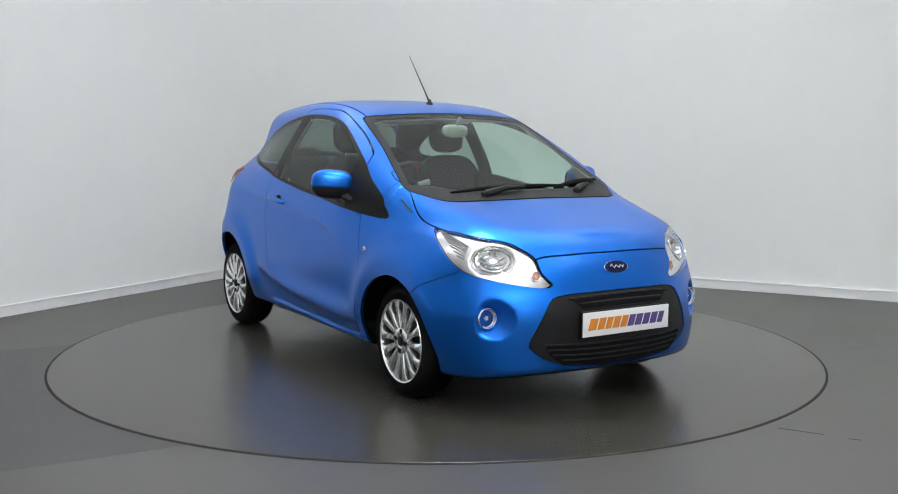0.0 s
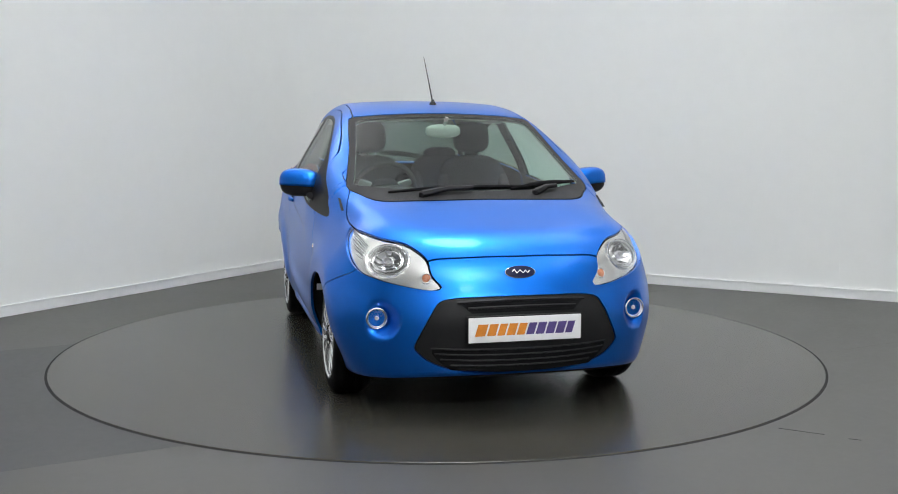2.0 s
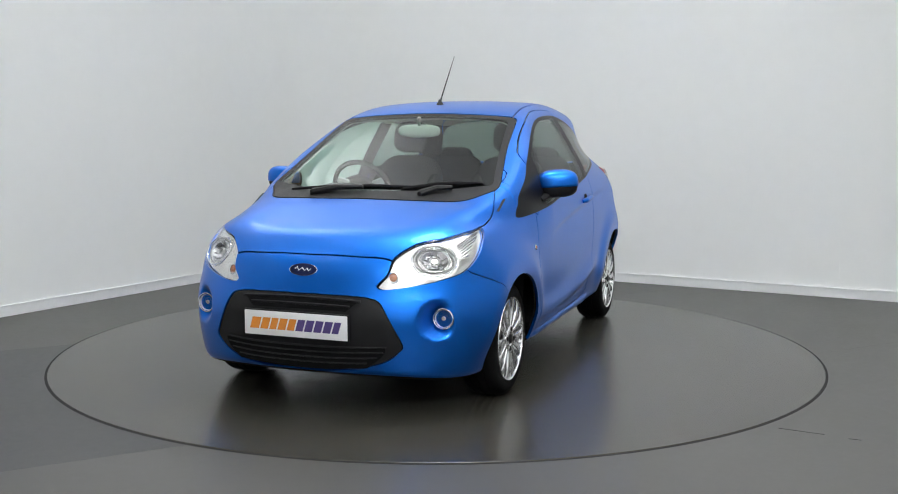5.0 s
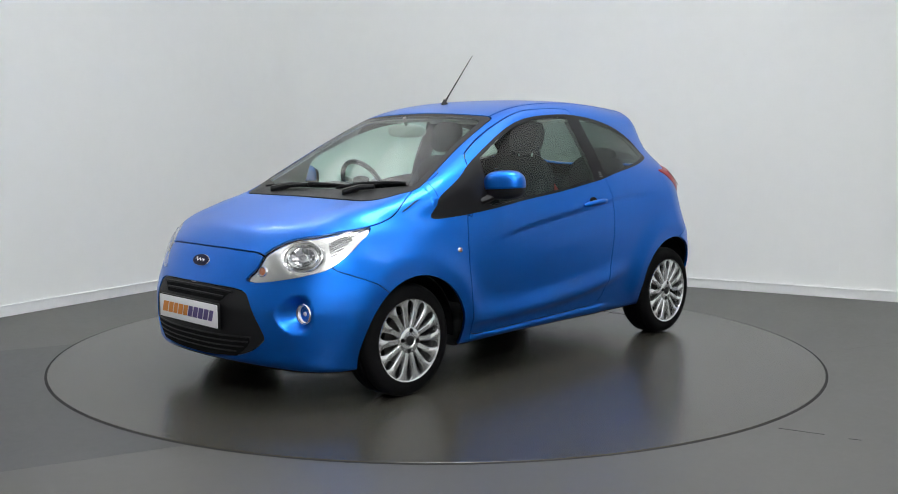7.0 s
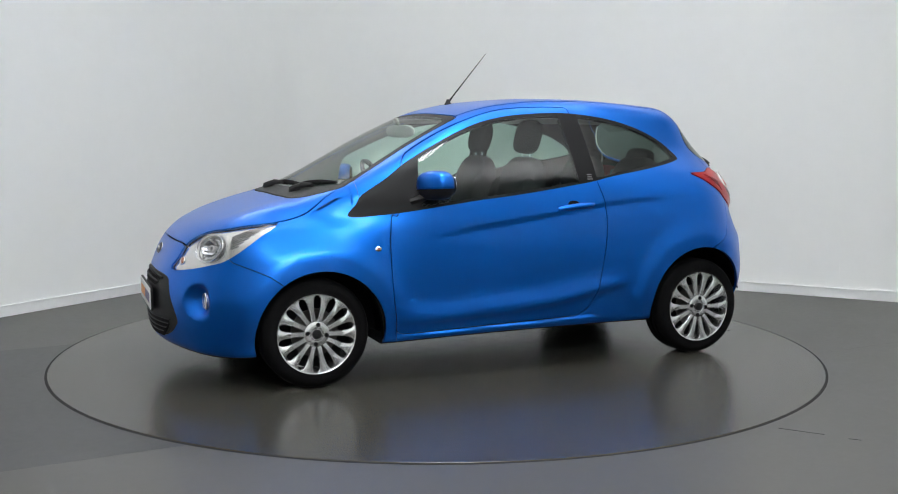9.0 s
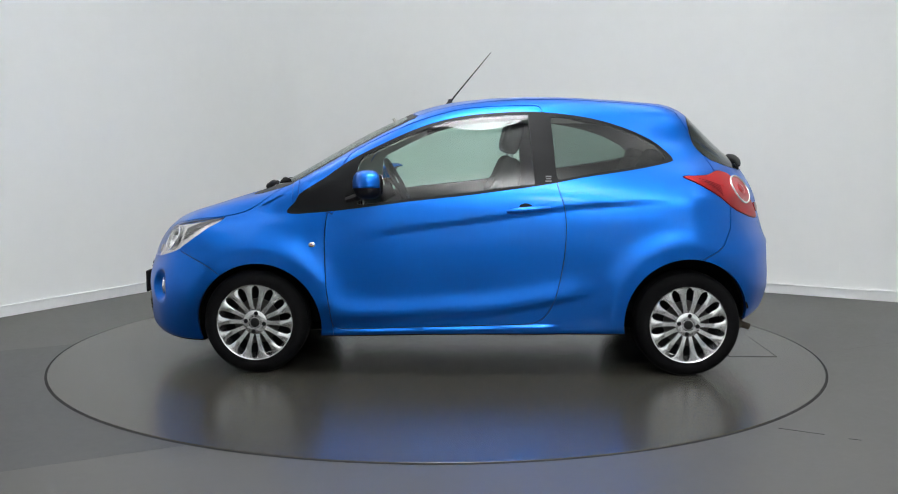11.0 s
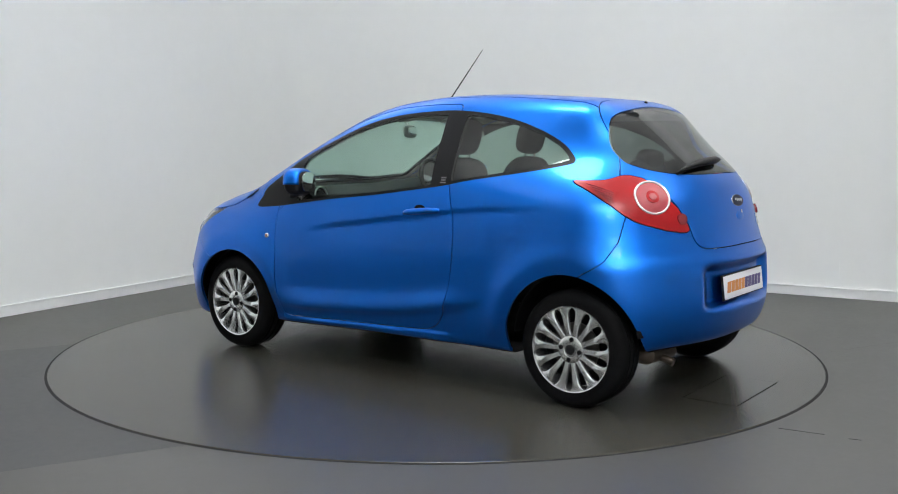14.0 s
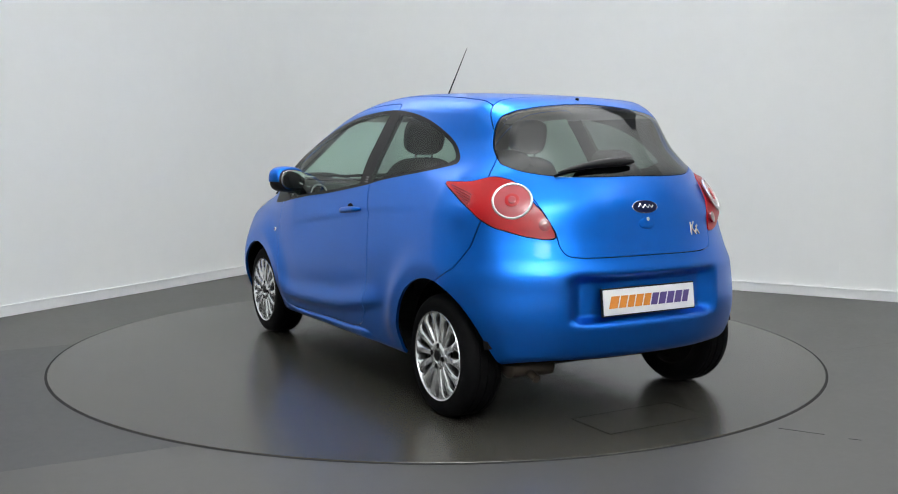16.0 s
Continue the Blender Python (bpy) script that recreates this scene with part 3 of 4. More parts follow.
    gate = loop((0.0, 0.750), *half, (0.0, 1.6), *[(-y, z) for y, z in half[::-1]], smooth=4)
    flank = curve((1.05, -1.318), (1.085, -1.303), (1.376, -1.129), (1.5, -1.05))
    tailgate = s.take(lambda x, y, z: np.maximum(np.where(z > 1.084, x - flank(z), gate(y, z)), x + 1.085))
    rear = loop((-1.15, 0.585), (-1.225, 0.640), (-1.275, 0.668), (-1.32, 0.70), (-1.365, 0.79), (-1.38, 0.95), (-2.2, 0.95), (-2.2, 0.0), (-1.15, 0.0), smooth=1)
    rear_bumper = s.take(lambda x, y, z: rear(x, z))
    doors = loop((0.72, 0.876), (0.753, 0.868), (0.766, 0.78), (0.769, 0.688), (0.760, 0.476), (0.744, 0.352), (0.733, 0.275), (0.71, 0.252), (0.633, 0.248), (0.323, 0.259), (0.0, 0.269), (-0.27, 0.279), (-0.34, 0.290), (-0.395, 0.325), (-0.436, 0.40), (-0.475, 0.552),
                 (-0.496, 0.732), (-0.490, 0.88), (-0.448, 1.026), (-0.41, 1.2), (-0.378, 1.40), (-0.365, 1.425), (-0.33, 1.434), (-0.115, 1.430), (0.09, 1.408), (0.33, 1.334), (0.57, 1.218), (0.675, 1.125), smooth=4)
    door_skins = s.take(lambda x, y, z: np.maximum(doors(x, z), guard(y)))
    seam = curve((-1.2, 0.455), (-0.6, 0.475), (0.0, 0.492), (0.30, 0.512))
    roof = s.take(lambda x, y, z: np.maximum(np.maximum(np.abs(y) - seam(x), x - 0.6), 1.3 - z), 0.0035)
    wing = loop((0.925, 1.2), (0.915, 0.96), (0.80, 0.88), (0.752, 0.868), (0.768, 0.78), (0.770, 0.688), (0.760, 0.476), (0.744, 0.352), (0.733, 0.275), (0.72, 0.0), (2.2, 0.0), (2.2, 1.2), smooth=1)
    wings = s.take(lambda x, y, z: wing(x, z), 0.0012)
    sides = s.left

    # the inner lining follows the painted sheet
    whole = np.concatenate([bonnet, front_bumper, tailgate, rear_bumper, door_skins, roof, wings, sides, surround, ws_rim])
    v, low, high = cut(s.verts, whole, s.verts[:, 2] - np.where(s.verts[:, 0] > 0.3, 0.97, 1.37))
    panel("inner_trim", v, low, CAVITY, car, "dark inner trim", depth=0, level=-0.022)
    panel("roof_lining", v, high, LINING, car, "pale grey roof and pillar lining", depth=0, level=-0.022)

    panel("bonnet", s.verts, bonnet, PAINT, car, "blue metallic bonnet")
    bumper = panel("front_bumper", s.verts, front_bumper, PAINT, car, "blue body-coloured front bumper")
    rear_bump = panel("rear_bumper", s.verts, rear_bumper, PAINT, car, "blue body-coloured rear bumper with plate recess")
    gate_ob = panel("tailgate", s.verts, tailgate, PAINT, car, "blue tailgate with roof spoiler")
    panel("roof", s.verts, roof, PAINT, car, "blue roof panel")
    door_obs = []
    for tris, name, stock in ((door_skins, "door", PAINT), (wings, "front_wing", PAINT), (sides, "rear_quarter_panel", PAINT), (surround, "window_surround", SATIN), (rear_glass, "quarter_window", PRIVACY)):
        for half in s.halves(tris):
            ob = panel(name, s.verts, half, stock, car, {"window_surround": "gloss black window surround and pillar", "quarter_window": "tinted fixed quarter window"}.get(name, ""), depth=0.004 if stock is PRIVACY else 0.014)
            if stock is PRIVACY:
                ob.visible_shadow = False
            if name == "door":
                door_obs.append(ob)
    for half, door in zip(s.halves(front_glass), door_obs):
        panel("door_window", s.verts, half, GLASS, door, "green tinted door glass", depth=0.004).visible_shadow = False
    panel("windscreen", s.verts, ws_glass, GLASS, car, "green tinted windscreen", depth=0.005).visible_shadow = False
    panel("cowl", s.verts, ws_rim, TRIM, car, "black windscreen border and scuttle panel")
    panel("rear_window", s.verts, rw_glass, REAR_GLASS, gate_ob, "dark tinted rear window", depth=0.004).visible_shadow = False
    lamps = []
    for half in s.halves(head_lens):
        lens = panel("headlamp", s.verts, half, CLEAR, car, "clear swept-back headlamp", depth=0.004)
        lens.visible_shadow = False
        panel("bezel", s.verts, half, BEZEL, lens, "silver lamp bezel", depth=0.025, level=-0.016)
        lamps.append(lens)
    tails = [panel("tail_lamp", s.verts, half, RED_LENS, car, "glossy red tail lamp", level=0.003, grow=lambda x, y, z: 0.018 * ease(0.0, 0.035, -tail(x, z))) for half in s.halves(tail_lens)]
    return dict(grille=(s.verts, grille), bumper=bumper, rear_bumper=rear_bump, tailgate=gate_ob, doors=door_obs, headlamps=lamps, tail_lamps=tails)


def on_skin(x, y, z, level=0.0):
    """The nearest place on the skin and its outward normal."""
    return all_on_skin([(x, y, z)], level)[0]


def all_on_skin(points, level=0.0):
    p = settle(np.array([tuple(q) for q in points], float), level, 5)
    return [(Vector(a), Vector(b)) for a, b in zip(p, slope_of(p))]


# ---------------------------------------------------------------- the car's fittings
def wheel(car, x, side, z, y=0.775):
    w = new("wheel")
    w.parent = car
    tagged(w, "black tyre on a silver fourteen-spoke alloy rim")
    w.matrix_basis = pose(x, y * side, z, -90 * side) @ pose(0, 0, 0, 0, 0, 37)  # local z points outwards
    R, half = 0.279, 0.095
    prof = [(0.188, -0.165), (0.205, -0.182), (0.245, -0.186), (0.262, -0.178), (0.274, -0.160)]
    for c in (-0.135, -0.095, -0.055):
        prof += [(R, c - 0.016), (R, c - 0.006), (R - 0.007, c - 0.004), (R - 0.007, c + 0.004), (R, c + 0.006)]
    prof += [(R, -0.04), (0.275, -0.025), (0.266, -0.010), (0.250, -0.001), (0.225, 0.003), (0.214, 0.0), (0.206, 0.001), (0.202, -0.004), (0.196, -0.02)]
    part("tyre", lathe(prof, 64, closed=True), TYRE, w, "black road tyre")
    barrel = [(0.206, -0.002), (0.203, 0.004), (0.198, 0.002), (0.193, -0.010), (0.190, -0.05), (0.183, -0.155), (0.189, -0.165), (0.196, -0.16), (0.196, -0.02)]
    part("rim", lathe(barrel, 64, closed=True), ALLOY, w)
    part("brake_disc", lathe([(0.122, -0.062), (0.122, -0.052), (0.05, -0.052), (0.05, -0.062)], 40, closed=True), BRAKE, w)
    # black disc added behind the spokes to paint the slots' shade
    part("slot_shade", lathe([(0.186, -0.10), (0.186, -0.096)], 40), CAVITY, w)
    part("hub", lathe([(0.066, -0.035), (0.069, -0.012), (0.064, -0.003), (0.052, 0.001), (0.034, 0.0), (0.030, -0.004)], 40), ALLOY, w)
    part("centre_cap", lathe([(0.024, -0.006), (0.024, 0.003), (0.021, 0.005), (0.010, 0.006)], 28), TRIM, w, "black centre cap")
    for k in range(4):
        a = math.radians(45 + 90 * k)
        part("wheel_bolt", moved(lathe([(0.0112, -0.01), (0.0112, 0.0022), (0.008, 0.0028), (0.003, 0.0028)], 16), pose(0.049 * math.cos(a), 0.049 * math.sin(a), 0)), CAVITY, w)
    for k in range(14):
        bm = bmesh.new()
        rows = []
        # root slender, widening into the lip
        for r, wd, h, th in ((0.058, 0.0130, -0.004, 0.022), (0.085, 0.0115, -0.001, 0.022), (0.13, 0.0138, 0.002, 0.022), (0.165, 0.0178, 0.002, 0.02), (0.183, 0.0250, 0.001, 0.018), (0.194, 0.041, -0.001, 0.014), (0.199, 0.0445, -0.002, 0.012)):
            rows.append([bm.verts.new(q) for q in ((r, -wd, h - th), (r, -wd, h - 0.004), (r, -wd * 0.75, h), (r, wd * 0.75, h), (r, wd, h - 0.004), (r, wd, h - th))])
        for a, b in zip(rows, rows[1:]):
            for i in range(6):
                bm.faces.new((a[i], a[(i + 1) % 6], b[(i + 1) % 6], b[i]))
        bm.faces.new(rows[0])
        bm.faces.new(rows[-1])
        part("spoke", moved(bm, pose(0, 0, 0, 0, 0, 360 / 14 * (k + 0.5))), ALLOY, w)


def arch_liner(car, ax, az, ar, side):
    bm = bmesh.new()
    rows = []
    for i in range(25):
        a = math.radians((-4 if ax > 0 else 2) + (188 if ax > 0 else 168) * i / 24)
        c, s = math.cos(a), math.sin(a)
        rows.append([bm.verts.new((ax + (ar + d) * c, side * y, az + (ar + d) * s)) for y, d in ((0.725, -0.002), (0.71, 0.012), (0.56, 0.012), (0.55, -0.02), (0.55, -0.30))])
    for a, b in zip(rows, rows[1:]):
        for i in range(4):
            bm.faces.new((a[i], a[i + 1], b[i + 1], b[i]))
    part("wheel_arch_liner", bm, CAVITY, car, "black wheel arch liner")


def plate(parent, at, normal, width=0.52, tall=0.111):
    """A white show plate with slanted orange and purple blocks in place of its lettering."""
    ob = part("number_plate", box((width, tall, 0.008), bevel=0.003), WHITE, parent, "white show plate with orange and purple marks")
    ob.matrix_basis = facing(at, normal)
    part("plate_surround", moved(box((width + 0.012, tall + 0.012, 0.012), bevel=0.004), pose(0, 0, -0.006)), TRIM, ob, "black plate holder")
    widths = (0.052, 0.045, 0.040, 0.045, 0.042, 0.042, 0.044, 0.044, 0.044, 0.038)
    x = -sum(widths) / 2 - 0.009
    for i, wd in enumerate(widths):
        bm = bmesh.new()
        h, lean = 0.026, 0.008
        low = [(x + 0.003 - lean, -h), (x + wd - 0.003 - lean, -h), (x + wd - 0.003 + lean, h), (x + 0.003 + lean, h)]
        a = [bm.verts.new((u, v, 0.003)) for u, v in low]
        b = [bm.verts.new((u, v, 0.0052)) for u, v in low]
        bm.faces.new(b)
        for k in range(4):
            bm.faces.new((a[k], a[(k + 1) % 4], b[(k + 1) % 4], b[k]))
        part("plate_mark", bm, ORANGE if i < 5 else PURPLE, ob, smooth=False)
        x += wd + 0.002


def oval_badge(parent, at, normal, wide):
    """A chrome-rimmed navy oval with a pale wavy band."""
    ob = part("badge", lathe_xy([(0.02, 0.0), (wide * 0.46, 0.0), (wide * 0.46, 0.005), (0.02, 0.007)], 40, 0.42), NAVY, parent, "navy oval badge with chrome rim")
    part("badge_face", lathe_xy([(0.001, 0.004), (0.03, 0.004), (0.03, 0.0068), (0.001, 0.0072)], 40, 0.42), NAVY, ob)
    ob.matrix_basis = facing(at, normal)
    part("badge_rim", ring(wide * 0.475, 0.0032, 48, 8, 0.42), CHROME, ob, "chrome badge rim")
    part("badge_band", tube([(wide * u, wide * v, 0.0075) for u, v in ((-0.27, 0.0), (-0.2, 0.075), (-0.13, -0.05), (-0.02, 0.045), (0.08, -0.05), (0.15, 0.04), (0.22, -0.05), (0.29, 0.03))], 0.0036, 8, 0.5), CHROME, ob, "pale wavy band")


def front_end(car, info):
    v, t = info["grille"]
    g = panel("grille", v, t, TRIM, info["bumper"], "black plastic grille surround", depth=0.03, level=-0.004)
    # black sheets laid on the grille paint the openings' shade, with slats between
    def slat(name, z, half, off, tall, mat, level):
        pts = [p + n * level for p, n in all_on_skin([(1.86, -half + 2 * half * i / 16, z) for i in range(17)])]
        bm = tube(pts, tall / 2, 8, 1.0)
        part(name, bm, mat, g)
    for z0, z1, h0, h1 in ((0.492, 0.538, 0.235, 0.285), (0.236, 0.338, 0.33, 0.42)):
        bm = bmesh.new()
        rows = []
        for i in range(25):
            q = -1 + 2 * i / 24
            halves = [h0 + (h1 - h0) * (k / 4 if z0 > 0.4 else min(1, k * 0.4)) for k in range(5)]
            places = all_on_skin([(1.86, q * half, z0 + (z1 - z0) * k / 4) for k, half in enumerate(halves)])
            rows.append([bm.verts.new(p + n * 0.001) for p, n in places])
        for a, b in zip(rows, rows[1:]):
            for k in range(4):
                bm.faces.new((a[k], a[k + 1], b[k + 1], b[k]))
        part("intake_shade", bm, CAVITY, g, "black sheet painted as the shade of a grille opening")
    slat("slat", 0.515, 0.25, 0, 0.012, TRIM, 0.000)
    for z, half in ((0.262, 0.33), (0.286, 0.38), (0.311, 0.41), (0.335, 0.425)):
        slat("slat", z, half, 0, 0.008, TRIM, 0.0)
    slat("grille_lip", 0.546, 0.30, 0, 0.012, TRIM, 0.0)
    plate(info["bumper"], (1.898, 0.0, 0.424), (1, 0, -0.01))
    p, n = on_skin(1.80, -0.0, 0.655)
    oval_badge(info["bumper"], p + n * 0.002, n, 0.145)
    for side in (1, -1):
        fog = new("fog_lamp")
        fog.parent = info["bumper"]
        fog.matrix_basis = facing((1.674, side * 0.622, 0.455), (1, side * 0.06, 0))
        tagged(fog, "round chrome fog lamp")
        part("fog_rim", ring(0.045, 0.005, 32, 8), CHROME, fog, "chrome fog lamp rim")
        part("fog_bowl", lathe([(0.043, 0.004), (0.041, -0.004), (0.034, -0.018), (0.020, -0.026), (0.0105, -0.027), (0.010, -0.008), (0.007, -0.004)], 28, caps=False), FOG, fog, "bright fog lamp reflector")
        part("fog_glass", lathe([(0.042, 0.002), (0.041, 0.004), (0.022, 0.009), (0.004, 0.0105)], 28, caps=False), CLEAR, fog, "clear domed fog lamp glass").visible_shadow = False


def headlamp_inside(lens, side):
    p, n = on_skin(1.639, side * 0.568, 0.712, -0.012)
    m = facing(p, n + Vector((0.15, 0, 0)))
    inverse = m.inverted()
    for bezel in lens.children:
        if bezel.name.startswith("bezel"):
            for v in bezel.data.vertices:  # a bowl sunk into the bezel
                q = inverse @ v.co
                rr = math.hypot(q.x, q.y / 0.74) / 0.104
                if rr < 1:
                    v.co -= n * 0.046 * (1 - rr ** 2.5)
    def flat(bm, k=0.74):
        for v in bm.verts:
            v.co.y *= k
        return bm
    sunk = m @ pose(0, 0, -0.020)
    part("reflector", moved(flat(lathe([(0.066, 0.006), (0.063, 0.007), (0.058, 0.0), (0.046, -0.014), (0.030, -0.022), (0.019, -0.024), (0.018, -0.010), (0.013, -0.004)], 40, caps=False)), sunk), CHROME, lens, "round mirror-bright reflector")
    part("reflector_ring", moved(ring(0.071, 0.0035, 40, 8, 0.74), sunk @ pose(0, 0, 0.004)), CHROME, lens, "chrome ring round the reflector")
    part("outer_ring", moved(ring(0.086, 0.003, 40, 8, 0.76), m @ pose(0, 0, -0.010)), FLUTE, lens, "satin outer ring of the reflector")
    part("rim_step", moved(ring(0.101, 0.003, 40, 8, 0.74), m @ pose(0, 0, -0.003)), CHROME, lens)
    part("bulb_cap", moved(lathe_xy([(0.026, -0.012), (0.026, 0.001), (0.021, 0.004), (0.017, -0.002)], 32, 0.74), sunk @ pose(0, 0, 0.004)), SILVER_TRIM, lens, "satin shield round the bulb")
    for a in (20, 75, 105, 160, 200, 340):  # facets pressed into the reflector
        u, w = math.cos(math.radians(a)), math.sin(math.radians(a)) * 0.74
        part("facet", moved(tube([(0.03 * u, 0.03 * w, -0.019), (0.046 * u, 0.046 * w, -0.011), (0.059 * u, 0.059 * w, 0.003)], 0.003, 6), sunk), FLUTE, lens)
    p, n = on_skin(1.755, side * 0.415, 0.640, -0.015)
    part("indicator", moved(lathe([(0.019, -0.01), (0.019, 0.0), (0.013, 0.004), (0.004, 0.006)], 24), facing(p, n + Vector((0.5, 0, 0)))), AMBER, lens, "small amber indicator")
    part("indicator_rim", moved(ring(0.022, 0.004, 24, 8), facing(p, n + Vector((0.5, 0, 0)))), CHROME, lens)
    for k in range(7):
        z = 0.803 - 0.015 * k
        end = (1.552 - z) / 0.565 + 0.02
        begin = 1.565 - 0.002 * k
        if begin - end > 0.03:
            pts = [q for q, n in all_on_skin([(begin + (end - begin) * i / 6, side * 0.67, z + 0.1 * (begin - end) * i / 6) for i in range(7)], -0.013)]
            part("lens_flute", tube(pts, 0.0028, 6), FLUTE, lens)


def tail_inside(lens, side):
    c, n = on_skin(-1.422, side * 0.555, 0.968)
    m = facing(c + n * 0.003, n)
    def round_on(name, r, mat, level, label):
        bm = lathe([(r, level - 0.012), (r, level), (r * 0.85, level + 0.001), (r * 0.6, level + 0.001), (r * 0.35, level + 0.001), (r * 0.12, level + 0.001)], 36)
        for v, (q, k) in zip(bm.verts, all_on_skin([m @ Vector((v.co.x * 1.04, v.co.y, 0)) for v in bm.verts])):
            v.co = q + k * (0.020 + v.co.z)
        part(name, bm, mat, lens, label)
    round_on("lamp_disc", 0.074, PINK_LENS, 0.004, "pale red round lens")
    round_on("lamp_core", 0.030, RED_LENS, 0.0065, "")
    round_on("lamp_bulb", 0.017, PINK_LENS, 0.009, "")
    bm = ring(0.079, 0.0055, 48, 8)
    for v, (q, k) in zip(bm.verts, all_on_skin([m @ Vector((v.co.x * 1.04, v.co.y, 0)) for v in bm.verts])):
        v.co = q + k * (0.023 + v.co.z)
    part("lamp_ring", bm, LAMP_RIM, lens, "silver ring")
    c, n = on_skin(-1.525, side * 0.465, 0.880)
    part("fog_spot", moved(lathe([(0.026, -0.004), (0.026, 0.0065), (0.02, 0.0075)], 24), facing(c + n * 0.014, n)), DARK_LENS, lens, "dark red round lens")
    for k in range(6):
        z = 1.040 - 0.015 * k
        x0, x1 = -1.19 - 0.022 * k, -1.33 + 0.003 * k
        pts = [q + k2 * 0.021 for q, k2 in all_on_skin([(x0 + (x1 - x0) * i / 6, side * 0.715, z - 0.012 * i / 6) for i in range(7)])]
        part("lens_flute", tube(pts, 0.0022, 6), DARK_LENS, lens)


def mirror(car, side):
    ob = part("door_mirror", cushion((0.132, 0.222, 0.150), (0, 0, 0), power=2.8), PAINT, car, "blue capped door mirror")
    ob.matrix_basis = pose(0.540, side * 0.842, 1.018, 3 * side, 0, 20 * side)
    for v in ob.data.vertices:  # open at the back, cut off below
        v.co.x = max(v.co.x, -0.046)
        v.co.z = max(v.co.z, -0.018)
    part("mirror_base", cushion((0.124, 0.214, 0.142), (-0.004, 0, -0.005), power=2.9), TRIM, ob, "black mirror housing")
    part("mirror_glass", cushion((0.008, 0.180, 0.110), (-0.064, 0, -0.002), power=2.8), MIRROR, ob, "mirror glass")
    arm = tube([(0.0, -side * 0.05, -0.048), (0.030, -side * 0.085, -0.066), (0.070, -side * 0.120, -0.080)], [0.030, 0.038, 0.040], 10, 0.6)
    part("mirror_arm", arm, TRIM, ob, "black mirror arm")


def handle(door, side):
    places = all_on_skin([(-0.190 - 0.0275 * i, side * 0.8, 0.876 + 0.00275 * i) for i in range(9)])
    pts = [p + n * (0.016 if 0 < i < 8 else 0.002) for i, (p, n) in enumerate(places)]
    part("door_handle", tube(pts, [0.010, 0.015, 0.0165, 0.017, 0.017, 0.0165, 0.016, 0.014, 0.009], 10), PAINT, door, "blue door handle")
    # flat black oval on the door skin stands for the finger recess's shade
    p, n = on_skin(-0.285, side * 0.8, 0.902)
    shade_disc = lathe_xy([(0.002, 0.0), (0.034, 0.0), (0.034, 0.0014), (0.002, 0.0018)], 28, 0.55)
    part("recess_shade", moved(shade_disc, facing(p, n)), CAVITY, door, "flat black oval painted as the finger recess's shade")


def repeater(car, side):
    p, n = on_skin(0.835, side * 0.8, 0.699)
    r = part("side_repeater", moved(lathe_xy([(0.017, -0.004), (0.017, 0.003), (0.012, 0.006), (0.005, 0.007)], 24, 0.8), facing(p, n)), CHROME, car, "small oval side repeater")
    part("repeater_core", moved(lathe_xy([(0.008, 0.005), (0.008, 0.0078), (0.004, 0.008)], 16, 0.8), facing(p, n)), AMBER, r)


def pillar_mark(car, side):
    for k, wide in enumerate((0.034, 0.026, 0.030)):
        p, n = on_skin(-0.405, side * 0.77, 1.036 + 0.014 * k)
        part("pillar_mark", moved(box((wide, 0.006, 0.002)), facing(p + n * 0.001, n)), DULL_MARK, car, "small grey mark in plain bars", smooth=False)


def wiper(car, pivot, elbow, tip, heel):
    """An arm from pivot to elbow and a blade from heel to tip."""
    w = part("wiper", tube([pivot, [(a + b) / 2 + c for a, b, c in zip(pivot, elbow, (0, 0, 0.012))], elbow], [0.022, 0.015, 0.011], 8), TRIM, car, "black windscreen wiper")
    blade = [tuple(h + (e - h) * i / 6 + (0.008 * math.sin(math.pi * i / 6) if k == 2 else 0) for k, (h, e) in enumerate(zip(heel, tip))) for i in range(7)]
    part("wiper_blade", tube(blade, [0.006, 0.010, 0.013, 0.014, 0.013, 0.010, 0.006], 8), CAVITY, w)
    part("wiper_spindle", moved(lathe([(0.018, -0.02), (0.018, 0.010), (0.012, 0.016)], 16), pose(*pivot)), TRIM, w)


def seat(car, y, front=True):
    s = new("front_seat" if front else "rear_seat")
    s.parent = car
    tagged(s, "charcoal fabric seat with headrest")
    s.matrix_basis = pose(0.0 if front else -0.78, y, 0)
    lean = pose(0, 0, 0, 0, -14, 0)
    part("seat_cushion", cushion((0.50, 0.47, 0.18), (0.12, 0, 0.50)), FABRIC, s)
    part("backrest", cushion((0.15, 0.47, 0.66), (-0.155, 0, 0.83), lean, power=3.4), FABRIC, s)
    for k in (1, -1):
        part("side_bolster", cushion((0.15, 0.10, 0.50), (-0.12, 0.19 * k, 0.79), lean, power=3), FABRIC, s)
    head = part("headrest", cushion((0.10, 0.235, 0.20 if front else 0.13), (-0.235, 0, 1.268 if front else 1.135), lean, power=3.2), FABRIC, s)
    for k in (1, -1):
        part("headrest_post", tube([(-0.215, 0.05 * k, 1.05), (-0.228, 0.05 * k, 1.19 if front else 1.10)], 0.006, 8), CHROME, head)


